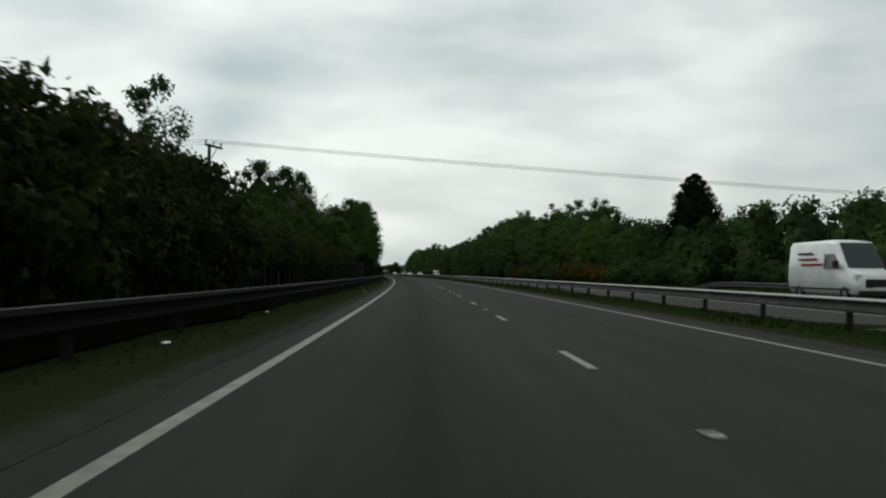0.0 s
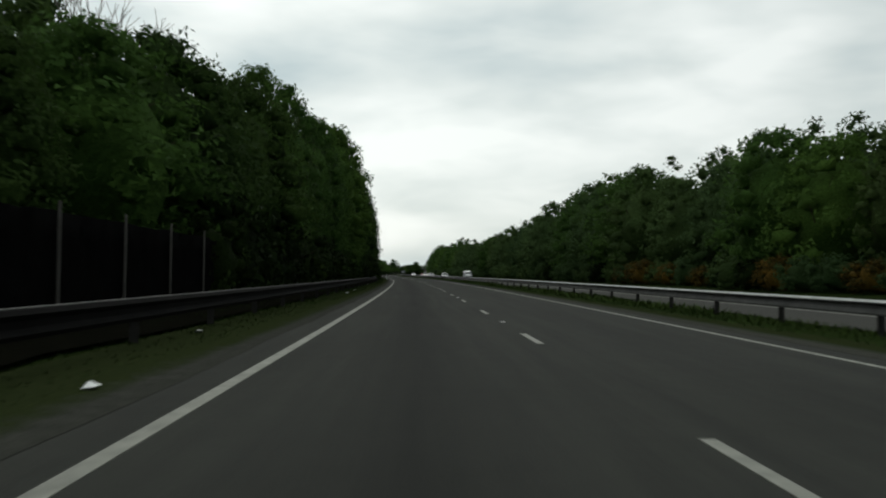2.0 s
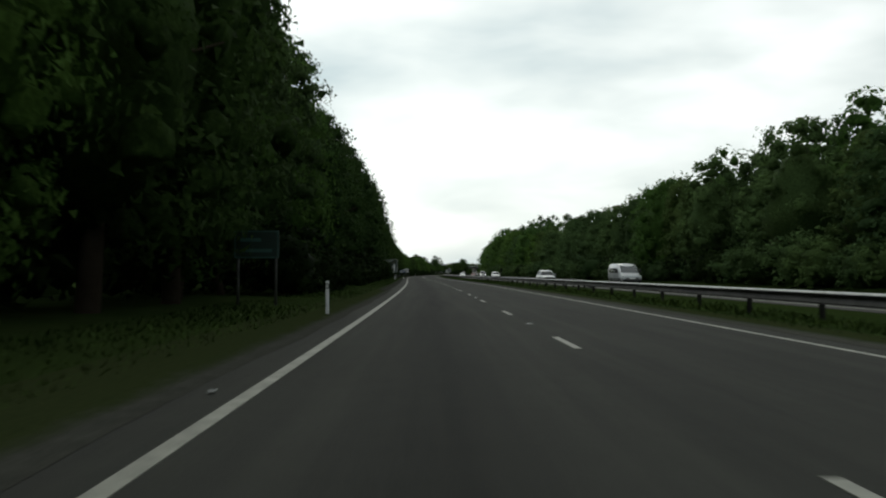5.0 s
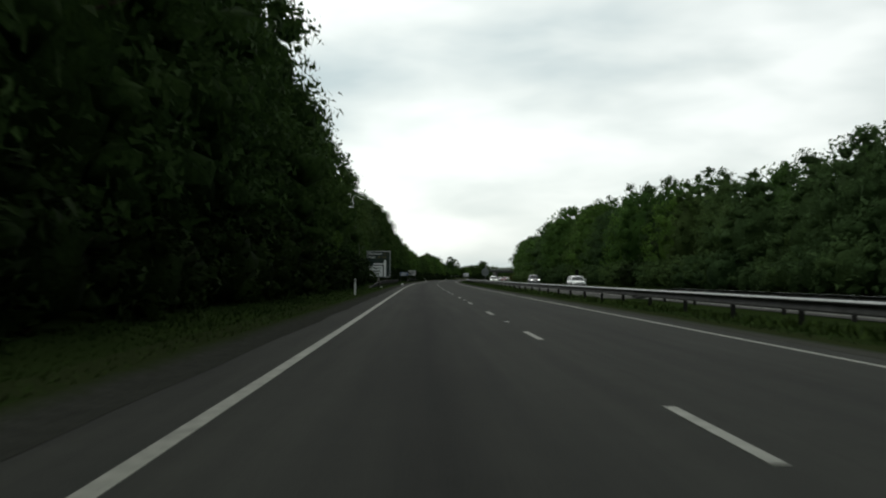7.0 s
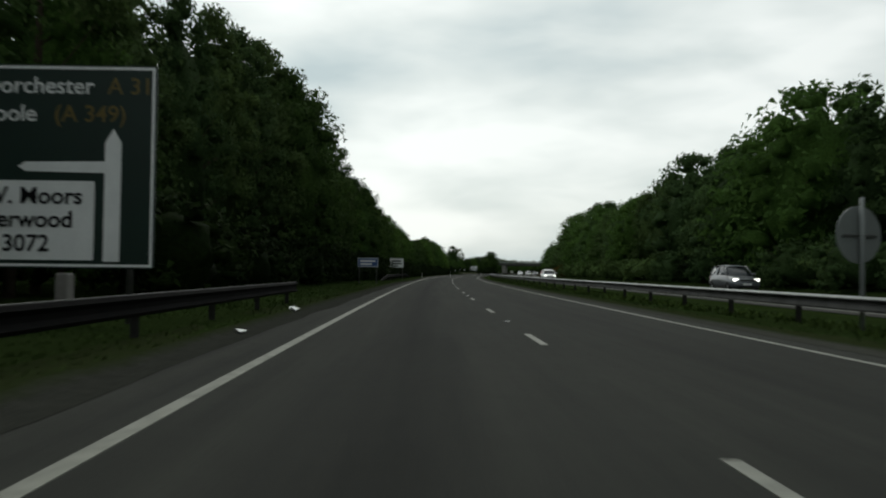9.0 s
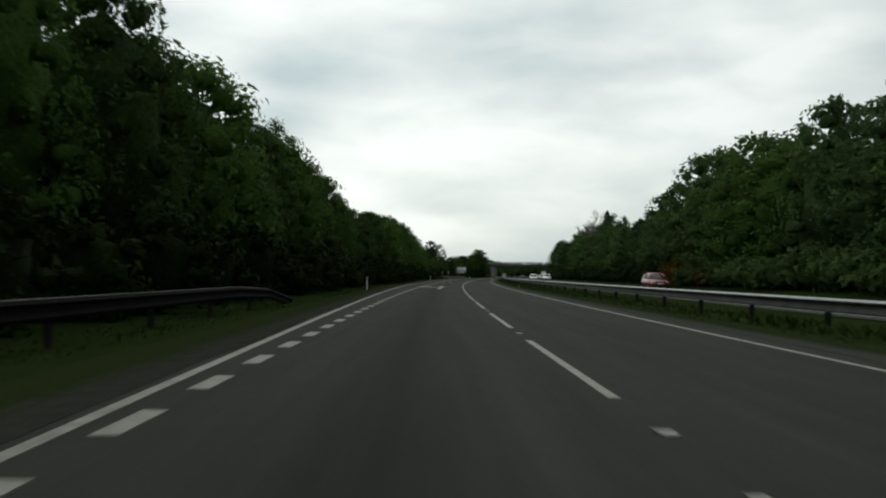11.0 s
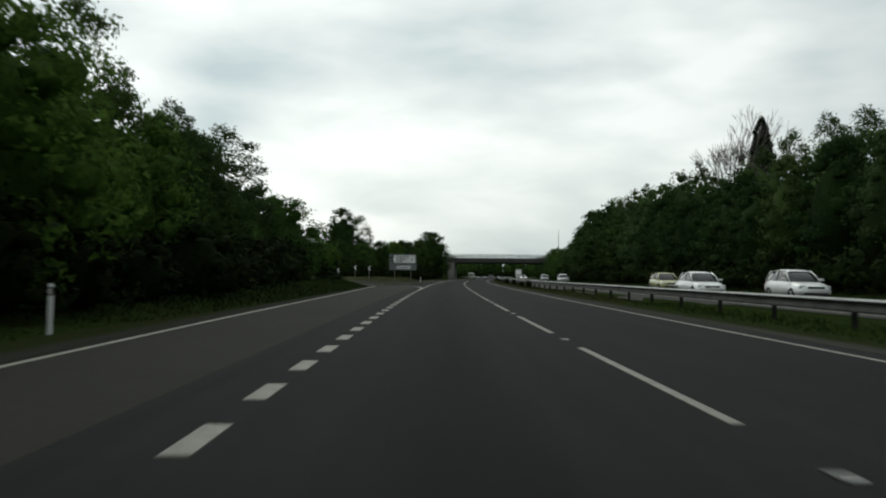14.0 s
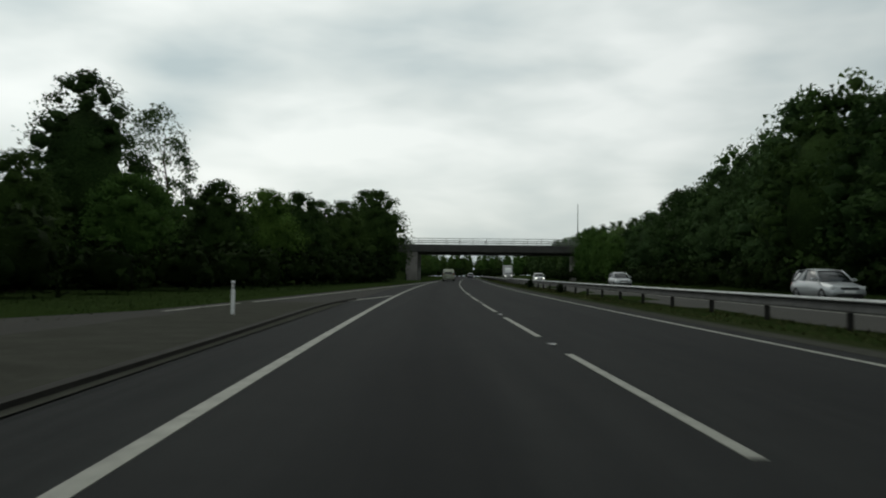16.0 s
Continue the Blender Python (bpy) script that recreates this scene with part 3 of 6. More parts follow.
def mound():
    lats = [-5.5 - 0.5 * k for k in range(14)] + [-13, -14.5, -16, -18, -20, -22, -24, -27, -30]
    verts, faces, n = [], [], 25
    for lat in lats:
        a, b = mound_ends(lat)
        verts += [at(a + (b - a) * k / (n - 1), lat, mound_z(a + (b - a) * k / (n - 1), lat)) for k in range(n)]
    for i in range(len(lats) - 1):
        faces += [(i * n + k, i * n + k + 1, (i + 1) * n + k + 1, (i + 1) * n + k) for k in range(n - 1)]
    me = mesh_from("mound", verts, faces, [M_DIRT, M_TURF], smooth=True)
    for f in me.polygons:
        f.material_index = int(f.center.z > 0.30 * K)
    tagged(new("ground_mound", me), "low grassy mound behind the kerb at the exit", "ground", kind="structure")


mound()


# grass bank on the outside of the exit
def bank_z(s, lat):
    turn_s = float(np.interp(-lat, [-p[1] for p in EXIT_OUT], [p[0] for p in EXIT_OUT]))
    d = min(slip_edge(min(s, 694)) - 0.35 - lat, 0.9 * (turn_s - 0.2 - s) if s > 688 else 99)
    if d <= 0:
        return -0.12
    f = min(1.0, d / 3.2)
    return -0.05 + float(np.interp(s, [636, 664], [0, 1])) * 0.56 * f * f * (3 - 2 * f) + 0.05 * min(1.0, d) * noise.noise((s * 0.6, lat * 0.6, 7.0))


def exit_bank():
    stations, lats = span(630, 704, 0.8), [-7.2 - 0.4 * k for k in range(22)] + [-16.6, -17.6, -19, -21, -24, -30, -40]
    n = len(lats)
    verts = [at(a, b, bank_z(a, b)) for a in stations for b in lats]
    faces = [(i * n + k, (i + 1) * n + k, (i + 1) * n + k + 1, i * n + k + 1) for i in range(len(stations) - 1) for k in range(n - 1)]
    tagged(new("ground_bank", mesh_from("ground_bank", verts, faces, [M_GROUND], smooth=True)), "low grass bank on the outside of the exit", "ground", kind="structure")


exit_bank()

# ---- trees ----
RNG = np.random.default_rng(11)


def crown_profile(u, top):
    """Half width of a crown, 0 to 1, from its foot to its rounded top."""
    return min(1.0, (u + 0.18) * 2.2) ** 0.7 * max(0.0, 1 - min(u, 0.995) ** (1 / top)) ** 0.55


def core_body(rng, base, height, radius, low, top, rings=7, sides=9, fill=0.60):
    """The dense inside of a crown, closed off under the outer leaves: corners and faces of a rounded body."""
    verts, faces = [], []
    for i in range(rings + 1):
        v = i / rings
        u = 0.03 + 0.80 * v
        shape = crown_profile(u, top) * fill * math.sqrt(max(0.02, 1 - (2 * v - 1) ** 6))
        for k in range(sides):
            a = 2 * math.pi * (k + 0.5 * (i % 2)) / sides
            r = radius * shape * rng.uniform(0.8, 1.1)
            verts.append((base[0] + r * math.cos(a), base[1] + r * math.sin(a), base[2] + low + (u + rng.uniform(-0.02, 0.02)) * (height - low)))
    for i in range(rings):
        for k in range(sides):
            faces.append((i * sides + k, i * sides + (k + 1) % sides, (i + 1) * sides + (k + 1) % sides, (i + 1) * sides + k))
    return verts, faces


def ball(divisions):
    bm = bmesh.new()
    bmesh.ops.create_icosphere(bm, subdivisions=divisions, radius=1.0)
    out = np.array([v.co for v in bm.verts]), np.array([[v.index for v in f.verts] for f in bm.faces])
    bm.free()
    return out


BALL = ball(1)


def leaf_cloud(name, boughs, per, size, mat, rng, droop=0.0, core=None, twigs=True):
    """Many small leaves over the ragged twig masses of the boughs: one mesh of three-cornered leaves."""
    boughs = np.asarray(boughs, float)
    n = len(boughs) * per
    c, lean, r = np.repeat(boughs[:, :3], per, 0), np.repeat(boughs[:, 3:6], per, 0), np.repeat(boughs[:, 6], per)[:, None]
    d = rng.normal(size=(n, 3)) + 0.85 * lean
    d /= np.linalg.norm(d, axis=1, keepdims=True)
    ripple = 1 + 0.10 * np.sin(5 * d[:, :1] + c[:, :1] * 3) * np.cos(6 * d[:, 2:] + c[:, 1:2] * 3)
    depth = np.where(rng.random((n, 1)) < 0.80, rng.uniform(0.52, 1.04, (n, 1)), rng.uniform(1.0, 1.26, (n, 1)))
    pos = c + d * r * depth * ripple * np.array([1, 1, 0.85])
    nrm = 0.9 * d + rng.normal(scale=0.42, size=(n, 3))
    nrm /= np.linalg.norm(nrm, axis=1, keepdims=True)
    t = np.cross(nrm, rng.normal(size=(n, 3)))
    t /= np.linalg.norm(t, axis=1, keepdims=True)
    if droop:
        t = t * (1 - droop) + np.array([0, 0, -1.0]) * droop
        t /= np.linalg.norm(t, axis=1, keepdims=True)
    b = np.cross(nrm, t)
    b /= np.maximum(np.linalg.norm(b, axis=1, keepdims=True), 1e-6)
    sz = size * rng.uniform(0.5, 1.3, (n, 1))
    v = np.empty((n, 3, 3))
    v[:, 0] = pos + t * sz * 1.12
    v[:, 1] = pos - t * sz * 0.7 + b * sz * 0.54
    v[:, 2] = pos - t * sz * 0.7 - b * sz * 0.54
    soft = 0.78 * d + 0.22 * nrm + np.array([0, 0, 0.12])      # leaves of one bough take the light together
    bodies, index, normals, starts = [v.reshape(-1, 3)], [np.arange(n * 3)], [np.repeat(soft, 3, 0)], [np.arange(0, n * 3, 3)]
    count = loops = n * 3
    if twigs:                         # the dense ragged twigs inside each bough
        bv, bf = BALL
        m, k = len(boughs), len(bv)
        bodies.append((boughs[:, None, :3] + bv[None] * boughs[:, None, 6:7] * rng.uniform(0.26, 0.60, (m, k, 1)) * np.array([1, 1, 0.85])).reshape(-1, 3))
        normals.append((bv[None] + 0.3 * boughs[:, None, 3:6] + rng.normal(scale=0.25, size=(m, k, 3))).reshape(-1, 3))
        index.append((bf[None] + (count + k * np.arange(m))[:, None, None]).reshape(-1))
        starts.append(np.arange(loops, loops + 3 * m * len(bf), 3))
        count, loops = count + m * k, loops + 3 * m * len(bf)
    for verts, faces in core or []:
        heart, quads = np.array(verts), np.array(faces)
        bodies.append(heart)
        normals.append((heart - heart.mean(0)) * np.array([1, 1, 0.5]))
        index.append(quads.reshape(-1) + count)
        starts.append(np.arange(loops, loops + quads.size, 4))
        count, loops = count + len(heart), loops + quads.size
    v, index, starts, normals = np.concatenate(bodies) * K, np.concatenate(index), np.concatenate(starts), np.concatenate(normals)
    me = bpy.data.meshes.new(name)
    me.vertices.add(len(v))
    me.vertices.foreach_set("co", v.reshape(-1))
    me.loops.add(len(index))
    me.loops.foreach_set("vertex_index", index.astype(np.int32))
    me.polygons.add(len(starts))
    me.polygons.foreach_set("loop_start", starts.astype(np.int32))
    me.materials.append(mat)
    me.update(calc_edges=True)
    me.shade_smooth()
    me.normals_split_custom_set_from_vertices(normals / np.linalg.norm(normals, axis=1, keepdims=True))
    return me


def crown_boughs(rng, height, radius, low, count, top=0.45, foot=0.0, knob=1.0):
    """The rounded boughs that make up an uneven crown: middle, outward lean, radius."""
    out, turn = [], rng.uniform(0, 6.3)
    for k in range(count):
        u = foot + (1 - foot) * (k + rng.uniform(0.1, 0.9)) / count
        a = turn + 2.4 * k + rng.uniform(-0.4, 0.4)
        w = crown_profile(u, top)
        lr = knob * radius * (0.26 + 0.22 * w) * rng.uniform(0.72, 1.2)
        rr = max(0.0, radius * w * rng.uniform(0.88, 1.12) - 0.75 * lr)
        z = min(low + u * (height - low), height - 0.75 * lr)
        out.append((rr * math.cos(a), rr * math.sin(a), max(z, low + 0.4 * lr), math.cos(a) * (1 - 0.6 * u), math.sin(a) * (1 - 0.6 * u), 0.25 + 0.5 * u, lr))
    return out


def limbs(bm, rng, height, trunk_r, count, reach, low=0.25, lean=0.0):
    """A tapered trunk with a few rising limbs."""
    tips = []
    bend = [(0, 0, -0.3)]
    x = y = 0.0
    for k in range(1, 7):
        x += rng.normal(0, 0.018 * height) + lean
        y += rng.normal(0, 0.018 * height)
        bend.append((x, y, height * k / 6.6))
    tube(bm, bend, [trunk_r * (1.15 - 0.16 * k) for k in range(7)], 7)
    for _ in range(count):
        u = rng.uniform(low, 0.9)
        i = min(5, int(u * 6.0))
        p = Vector(bend[i]).lerp(Vector(bend[i + 1]), u * 6 - i)
        a = rng.uniform(0, 2 * math.pi)
        ln = reach * (1.15 - u) * rng.uniform(0.7, 1.2)
        q1 = p + Vector((math.cos(a) * ln * 0.5, math.sin(a) * ln * 0.5, ln * 0.45))
        q2 = p + Vector((math.cos(a + 0.3) * ln, math.sin(a + 0.3) * ln, ln * rng.uniform(0.6, 1.1)))
        r = trunk_r * (0.5 - 0.3 * u)
        tube(bm, [p, q1, q2], [r, r * 0.6, r * 0.15], 4)
        tips.append(q2)
    return tips


def make_tree(name, label, height, radius, low, mat, seed, boughs=24, per=230, leaf=0.16, top=0.45, trunk=0.16, droop=0.0, sprays=0, dense=True, knob=1.0, bark=None):
    """One model tree, standing out of the way until it is copied to its places."""
    rng = np.random.default_rng(seed)
    r = root(name, Matrix(), label, "tree")
    bm = bmesh.new()
    limbs(bm, rng, height * 0.92, trunk, 9 if height > 5 else 3, radius * 0.9)
    part("trunk", bm, bark or M_BARK, r, smooth=True)
    pts = crown_boughs(rng, height, radius, low, boughs, top, knob=knob)
    for _ in range(sprays):               # small loose boughs that break the outline
        a, u = rng.uniform(0, 2 * math.pi), rng.uniform(0.35, 0.98)
        rr = radius * crown_profile(u, top) * rng.uniform(0.85, 1.1)
        pts.append((rr * math.cos(a), rr * math.sin(a), low + u * (height - low), 0, 0, 0.3, radius * rng.uniform(0.14, 0.24)))
    core = [core_body(rng, (0, 0, 0), height, radius, low, top)] if dense else None
    ob = new("crown", leaf_cloud(name + "_crown", pts, per, leaf, mat, rng, droop, core, dense))
    ob.parent = r
    return r


OAK = make_tree("broadleaf_tree", "broad green tree in full leaf beside the carriageway", 10, 3.4, 1.0, M_LEAF, 1, 46, 125, 0.135, 0.40, 0.22, knob=0.74)
SALLOW = make_tree("broadleaf_tree", "bushy fresh green tree with leaves down to the ground", 8, 3.3, 0.3, M_FRESH, 2, 46, 125, 0.13, 0.34, 0.14, knob=0.74)
BIRCH = make_tree("birch_tree", "slim birch with loose drooping light foliage", 12, 2.5, 1.4, M_BIRCH, 3, 40, 110, 0.125, 0.50, 0.13, 0.45, sprays=16, knob=0.78)
ASH = make_tree("broadleaf_tree", "tall dense dark green woodland tree", 15, 3.9, 0.6, M_DEEP, 4, 62, 112, 0.145, 0.38, 0.2, knob=0.68)
BEECH = make_tree("broadleaf_tree", "tall fresh green tree reaching towards the road", 15, 4.0, 0.7, M_FRESH, 17, 62, 112, 0.145, 0.38, 0.2, knob=0.68)
LOOSE = make_tree("birch_tree", "tall airy birch with the sky showing through its drooping twigs", 14, 2.6, 2.0, M_BIRCH, 16, 30, 110, 0.115, 0.45, 0.13, 0.5, sprays=30, dense=False, knob=0.85)
FAR_A = make_tree("woodland_tree", "dense green woodland tree on the far bank", 11, 3.8, 0.3, M_BANK, 5, 36, 74, 0.205, 0.38, 0.2, knob=0.78)
FAR_B = make_tree("woodland_tree", "rounded fresh green tree on the far bank", 10, 4.0, 0.2, M_FRESH, 6, 36, 74, 0.205, 0.32, 0.2, knob=0.78)
FAR_C = make_tree("woodland_tree", "slim loose-crowned birch on the far bank", 12, 2.7, 0.8, M_BIRCH, 7, 32, 66, 0.18, 0.45, 0.15, 0.3, sprays=10, knob=0.8)
FAR_D = make_tree("woodland_tree", "dark dense woodland tree beside the opposite carriageway", 11, 3.8, 0.3, M_DEEP, 19, 36, 74, 0.205, 0.38, 0.2, knob=0.78)
SHRUB = make_tree("shrub", "leafy undergrowth at the foot of the trees, coloured as dark as canopy shade", 3.2, 2.0, 0.0, M_UNDER, 8, 13, 54, 0.15, 0.30, 0.06, knob=0.85)
SHRUB_G = make_tree("shrub", "green bramble and shrub growth on the bank", 3.0, 2.2, 0.0, M_BANK, 9, 13, 54, 0.16, 0.30, 0.06, knob=0.85)
GORSE = make_tree("gorse_bush", "orange-brown gorse bush on the far bank", 2.0, 1.7, 0.0, M_GORSE, 10, 18, 85, 0.10, 0.32, 0.05, sprays=3, knob=0.8)
HEDGE = make_tree("hedge_bush", "ivy-dark overgrown hedge hanging over the fence", 3.6, 1.9, 0.2, M_HEDGE, 12, 24, 92, 0.115, 0.24, 0.06, sprays=5, knob=0.8)
IVY = make_tree("ivy_growth", "dark ivy trailing over the top of the fence", 2.5, 0.85, 1.15, M_HEDGE, 15, 9, 90, 0.075, 0.24, 0.03, 0.4, dense=False)
STEM = make_tree("birch_tree", "young birch with a thin pale stem at the wood edge", 9, 1.7, 4.6, M_BIRCH, 18, 14, 90, 0.11, 0.45, 0.06, 0.4, sprays=8, dense=False, bark=M_PALEBARK)
SAPLING = make_tree("sapling", "thin young tree with loose clusters of leaves", 7.5, 1.5, 2.4, M_BIRCH, 14, 12, 110, 0.10, 0.42, 0.07, sprays=14, dense=False)
for model in (SHRUB, SHRUB_G, GORSE, HEDGE, IVY):
    model["category"] = "bush"


def conifer():
    r = root("conifer", Matrix(), "tall dark pointed conifer above the hedge", "tree")
    rng = np.random.default_rng(21)
    bm = bmesh.new()
    tube(bm, [(0, 0, -0.3), (0, 0, 6), (0, 0, 12.2)], [0.25, 0.16, 0.03], 7)
    part("trunk", bm, M_BARK, r, smooth=True)
    pts = []
    for k in range(110):              # close tiers of short boughs
        u = (k + rng.uniform(0, 1)) / 110
        a = 2.4 * k + rng.uniform(-0.3, 0.3)
        w = (1 - u) ** 0.55
        lr = 0.2 + 0.75 * w
        rr = max(0.0, 3.7 * w * rng.uniform(0.92, 1.08) - 0.6 * lr)
        pts.append((rr * math.cos(a), rr * math.sin(a), 0.7 + 11.3 * u, math.cos(a), math.sin(a), 0.3, lr))
    ob = new("crown", leaf_cloud("conifer_crown", pts, 100, 0.14, M_NEEDLE, rng, 0.3, [core_body(rng, (0, 0, 0), 13.6, 3.5, 0.4, 0.85, fill=0.72)]))
    ob.parent = r
    return r


def bare_tree(seed, height):
    r = root("bare_tree", Matrix(), "leafless grey tree with a fan of fine twigs", "tree")
    rng = np.random.default_rng(seed)
    bm = bmesh.new()

    def grow(p, d, ln, rad, depth):
        q = p + d * ln
        tube(bm, [p, p.lerp(q, 0.5) + Vector(rng.normal(0, 0.03 * ln, 3)), q], [rad, rad * 0.8, rad * 0.6], 4 if depth > 1 else 6, cap=False)
        if depth >= 6:
            return
        for _ in range(3):
            nd = (d + Vector(rng.normal(0, 0.30, 3)) + Vector((0, 0, 0.16))).normalized()
            grow(q if rng.random() < 0.6 else p.lerp(q, 0.65), nd, ln * rng.uniform(0.66, 0.86), max(0.014, rad * 0.6), depth + 1)
    grow(Vector((0, 0, -0.3)), Vector((0, 0, 1)), height * 0.24, 0.16, 0)
    tall = max(v.co.z for v in bm.verts)
    high = [v.co for v in bm.verts if v.co.z > 0.5 * tall]
    cx, cy = sum(c.x for c in high) / len(high), sum(c.y for c in high) / len(high)
    for v in bm.verts:                # stand the crown over its foot
        u = max(0.0, v.co.z / tall)
        v.co.x -= cx * min(1.0, u * 1.4)
        v.co.y -= cy * min(1.0, u * 1.4)
        v.co *= height / tall
    part("crown", bm, M_TWIG, r, "bare grey branches and twigs")
    return r


CONIFER, BARE = conifer(), bare_tree(31, 13.0)
HEIGHT = {OAK: 10, SALLOW: 8, BIRCH: 12, ASH: 15, BEECH: 15, FAR_A: 11, FAR_B: 10, FAR_C: 12, FAR_D: 11, LOOSE: 14, SHRUB: 3.2, SHRUB_G: 3.0, GORSE: 2.0, HEDGE: 3.6, CONIFER: 12.4, BARE: 13, SAPLING: 7.5, STEM: 9, IVY: 2.5}
USED = set()


def plant(model, s, lat, height, wide=1.0, group="", turn=None):
    """Stand a tree at its place with its height in plan metres; the first copy is the model itself."""
    k = height / HEIGHT[model]
    turn = RNG.uniform(0, 360) if turn is None else turn
    z = ground_z(s, lat)
    m = place(s, lat, z, turn)
    if model in USED:
        ob = copy_thing(model, m)
    else:
        ob = model
        USED.add(model)
        ob.matrix_basis = m
    ob.scale = (k * wide, k * wide, k)
    if group:
        ob["group"] = group
    return ob


L_S = [-20, 40, 60, 78, 90, 98, 107, 113, 122, 138, 160, 200, 260, 330, 350, 362, 368, 375, 388, 400, 418, 428, 440, 454, 468, 500, 515, 530, 541, 562, 580, 595, 611, 624, 632, 648, 668]
L_H = [3.4, 3.6, 4.2, 4.7, 6.0, 7.0, 9.0, 9.9, 12.6, 13.2, 14.4, 15.9, 13.8, 14.6, 12.6, 10.3, 10.5, 9.4, 8.2, 9.0, 12.0, 13.8, 14.8, 13.2, 12.0, 10.3, 9.2, 9.3, 8.5, 8.0, 8.4, 9.3, 9.9, 9.9, 8.7, 7.8, 7.6]
L_LAT = [-13, -13.5, -13.2, -12.4, -11.8, -11.3, -11, -10.5, -9.9, -9.4, -9.4, -9.8, -10.4, -10.5, -10.2, -10.4, -11.5, -11.5, -11.5, -11.5, -11.8, -11.8, -11.8, -11.6, -11.5, -11.5, -11.5, -11.4, -11.3, -11.4, -11.6, -12.4, -13.1, -13.3, -13.1, -13.0, -13.5]
MASS = {"leaf": [], "fresh": [], "birch": [], "under": [], "bank": []}


def left_woods():
    s = -14.0
    while s < 664:
        h = float(np.interp(s, L_S, L_H)) * RNG.uniform(0.9, 1.04)
        lat = float(np.interp(s, L_S, L_LAT)) + RNG.uniform(-0.7, 0.5) - (1.2 if 386 < s < 404 else 0)
        if s < 118:
            model = SALLOW if RNG.random() < 0.45 else OAK
        elif s < 158:
            model = BEECH if RNG.random() < 0.8 else BIRCH
        elif s < 212 or 250 < s < 338:
            model = (ASH, OAK, ASH)[RNG.integers(0, 3)]
        elif s < 250 or s < 384:
            model = (BEECH, BIRCH, OAK, BEECH)[RNG.integers(0, 4)]
        elif s < 510:
            model = (BEECH, BIRCH, OAK, BIRCH)[RNG.integers(0, 4)]
        else:
            model = (SALLOW, OAK, SALLOW, BIRCH)[RNG.integers(0, 4)]
        if s > 24 or RNG.random() < 0.3:
            plant(model, s, lat, h, RNG.uniform(0.85, 1.15) * (10.0 / max(h, 7)) ** 0.3, "trees on the near side")
        if s > 50:
            MASS["leaf" if RNG.random() < 0.6 else "fresh"].append((s + 2, lat - 5.5, h * RNG.uniform(0.85, 1.0) * (1.25 if 90 < s < 116 else 1.0), 3.4))
            if s < 120 or s > 360:
                MASS["leaf"].append((s, lat - 12, h * RNG.uniform(0.8, 0.95), 3.8))
        s += RNG.uniform(4.2, 5.8)
    s = -16.0
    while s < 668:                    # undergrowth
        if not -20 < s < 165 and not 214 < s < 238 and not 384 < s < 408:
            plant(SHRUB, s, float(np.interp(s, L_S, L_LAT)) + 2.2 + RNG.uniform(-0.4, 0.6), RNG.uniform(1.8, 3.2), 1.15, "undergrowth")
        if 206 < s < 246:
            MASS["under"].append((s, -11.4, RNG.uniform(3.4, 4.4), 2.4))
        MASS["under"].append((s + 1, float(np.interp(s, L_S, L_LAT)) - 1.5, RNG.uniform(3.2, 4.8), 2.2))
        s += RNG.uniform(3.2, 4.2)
    s = -16.0
    while s < 69:                     # hedge over the fence
        gap = 28 < s < 37             # the fence shows here
        plant(HEDGE, s, (-8.75 if gap else -8.0) + RNG.uniform(-0.2, 0.2), RNG.uniform(1.9, 2.3) if s > 24 else RNG.uniform(3.2, 4.0), 0.9, "hedge behind the fence")
        s += 1.6
    s = -16.0
    while s < 66:
        plant(IVY, s, -7.42 + RNG.uniform(-0.12, 0.06), RNG.uniform(2.2, 2.7), 1.0, "hedge behind the fence")
        s += RNG.uniform(0.8, 1.5) if s < 50 else RNG.uniform(1.4, 2.6)
    s = 102.0
    while s < 180:                    # brambles leaning over the fence
        plant(SHRUB, s, -8.1 + RNG.uniform(-0.3, 0.25), RNG.uniform(2.3, 3.4), 0.85, "undergrowth")
        s += RNG.uniform(2.0, 3.2)
    plant(OAK, 128.0, -25.0, 18.0, 0.85, "trees on the near side")
    for k in range(18):               # wood behind the fence
        MASS["leaf" if k % 3 else "fresh"].append((28 + 4.6 * k, -20.5 + RNG.uniform(-1, 1), float(np.interp(28 + 4.6 * k, [28, 45, 61, 77, 87, 95, 107], [4.8, 6.2, 7.2, 7.6, 8.7, 9.5, 12.4])) * RNG.uniform(0.92, 1.0), 4.0))
        MASS["leaf"].append((34 + 4.6 * k, -25.5 + RNG.uniform(-1, 1), float(np.interp(34 + 4.6 * k, [40, 64, 80, 100], [5.4, 5.8, 6.8, 11.0])) * RNG.uniform(0.9, 1.0), 4.2))
    for s, lat, h in ((391.0, -12.6, 11.2), (394.5, -13.4, 12.3), (406.5, -12.6, 15.6), (410, -13.6, 16.6), (603, -13.4, 10.2), (531.5, -12.8, 11.2), (613, -13.8, 10.9), (660, -14.5, 8.8), (429, -13.2, 14.6), (437, -13.4, 15.8), (443, -13.0, 15.2), (451, -13.2, 14.0)):
        plant(LOOSE, s, lat, h, 1.0, "trees on the near side")
    plant(BARE, 115.5, -17.2, 13.6, 0.9, "trees on the near side", 20)
    plant(OAK, 166.0, -22.5, 21.0, 0.72, "trees on the near side", 40)
    plant(OAK, 149.0, -23.5, 19.8, 0.72, "trees on the near side", 200)
    plant(LOOSE, 649.5, -14.0, 9.8, 1.2, "trees on the near side", 120)
    plant(STEM, 394.5, -10.4, 9.6, 1.0, "trees on the near side")
    plant(SHRUB, 699.0, -12.4, 1.2, 1.5, "undergrowth")
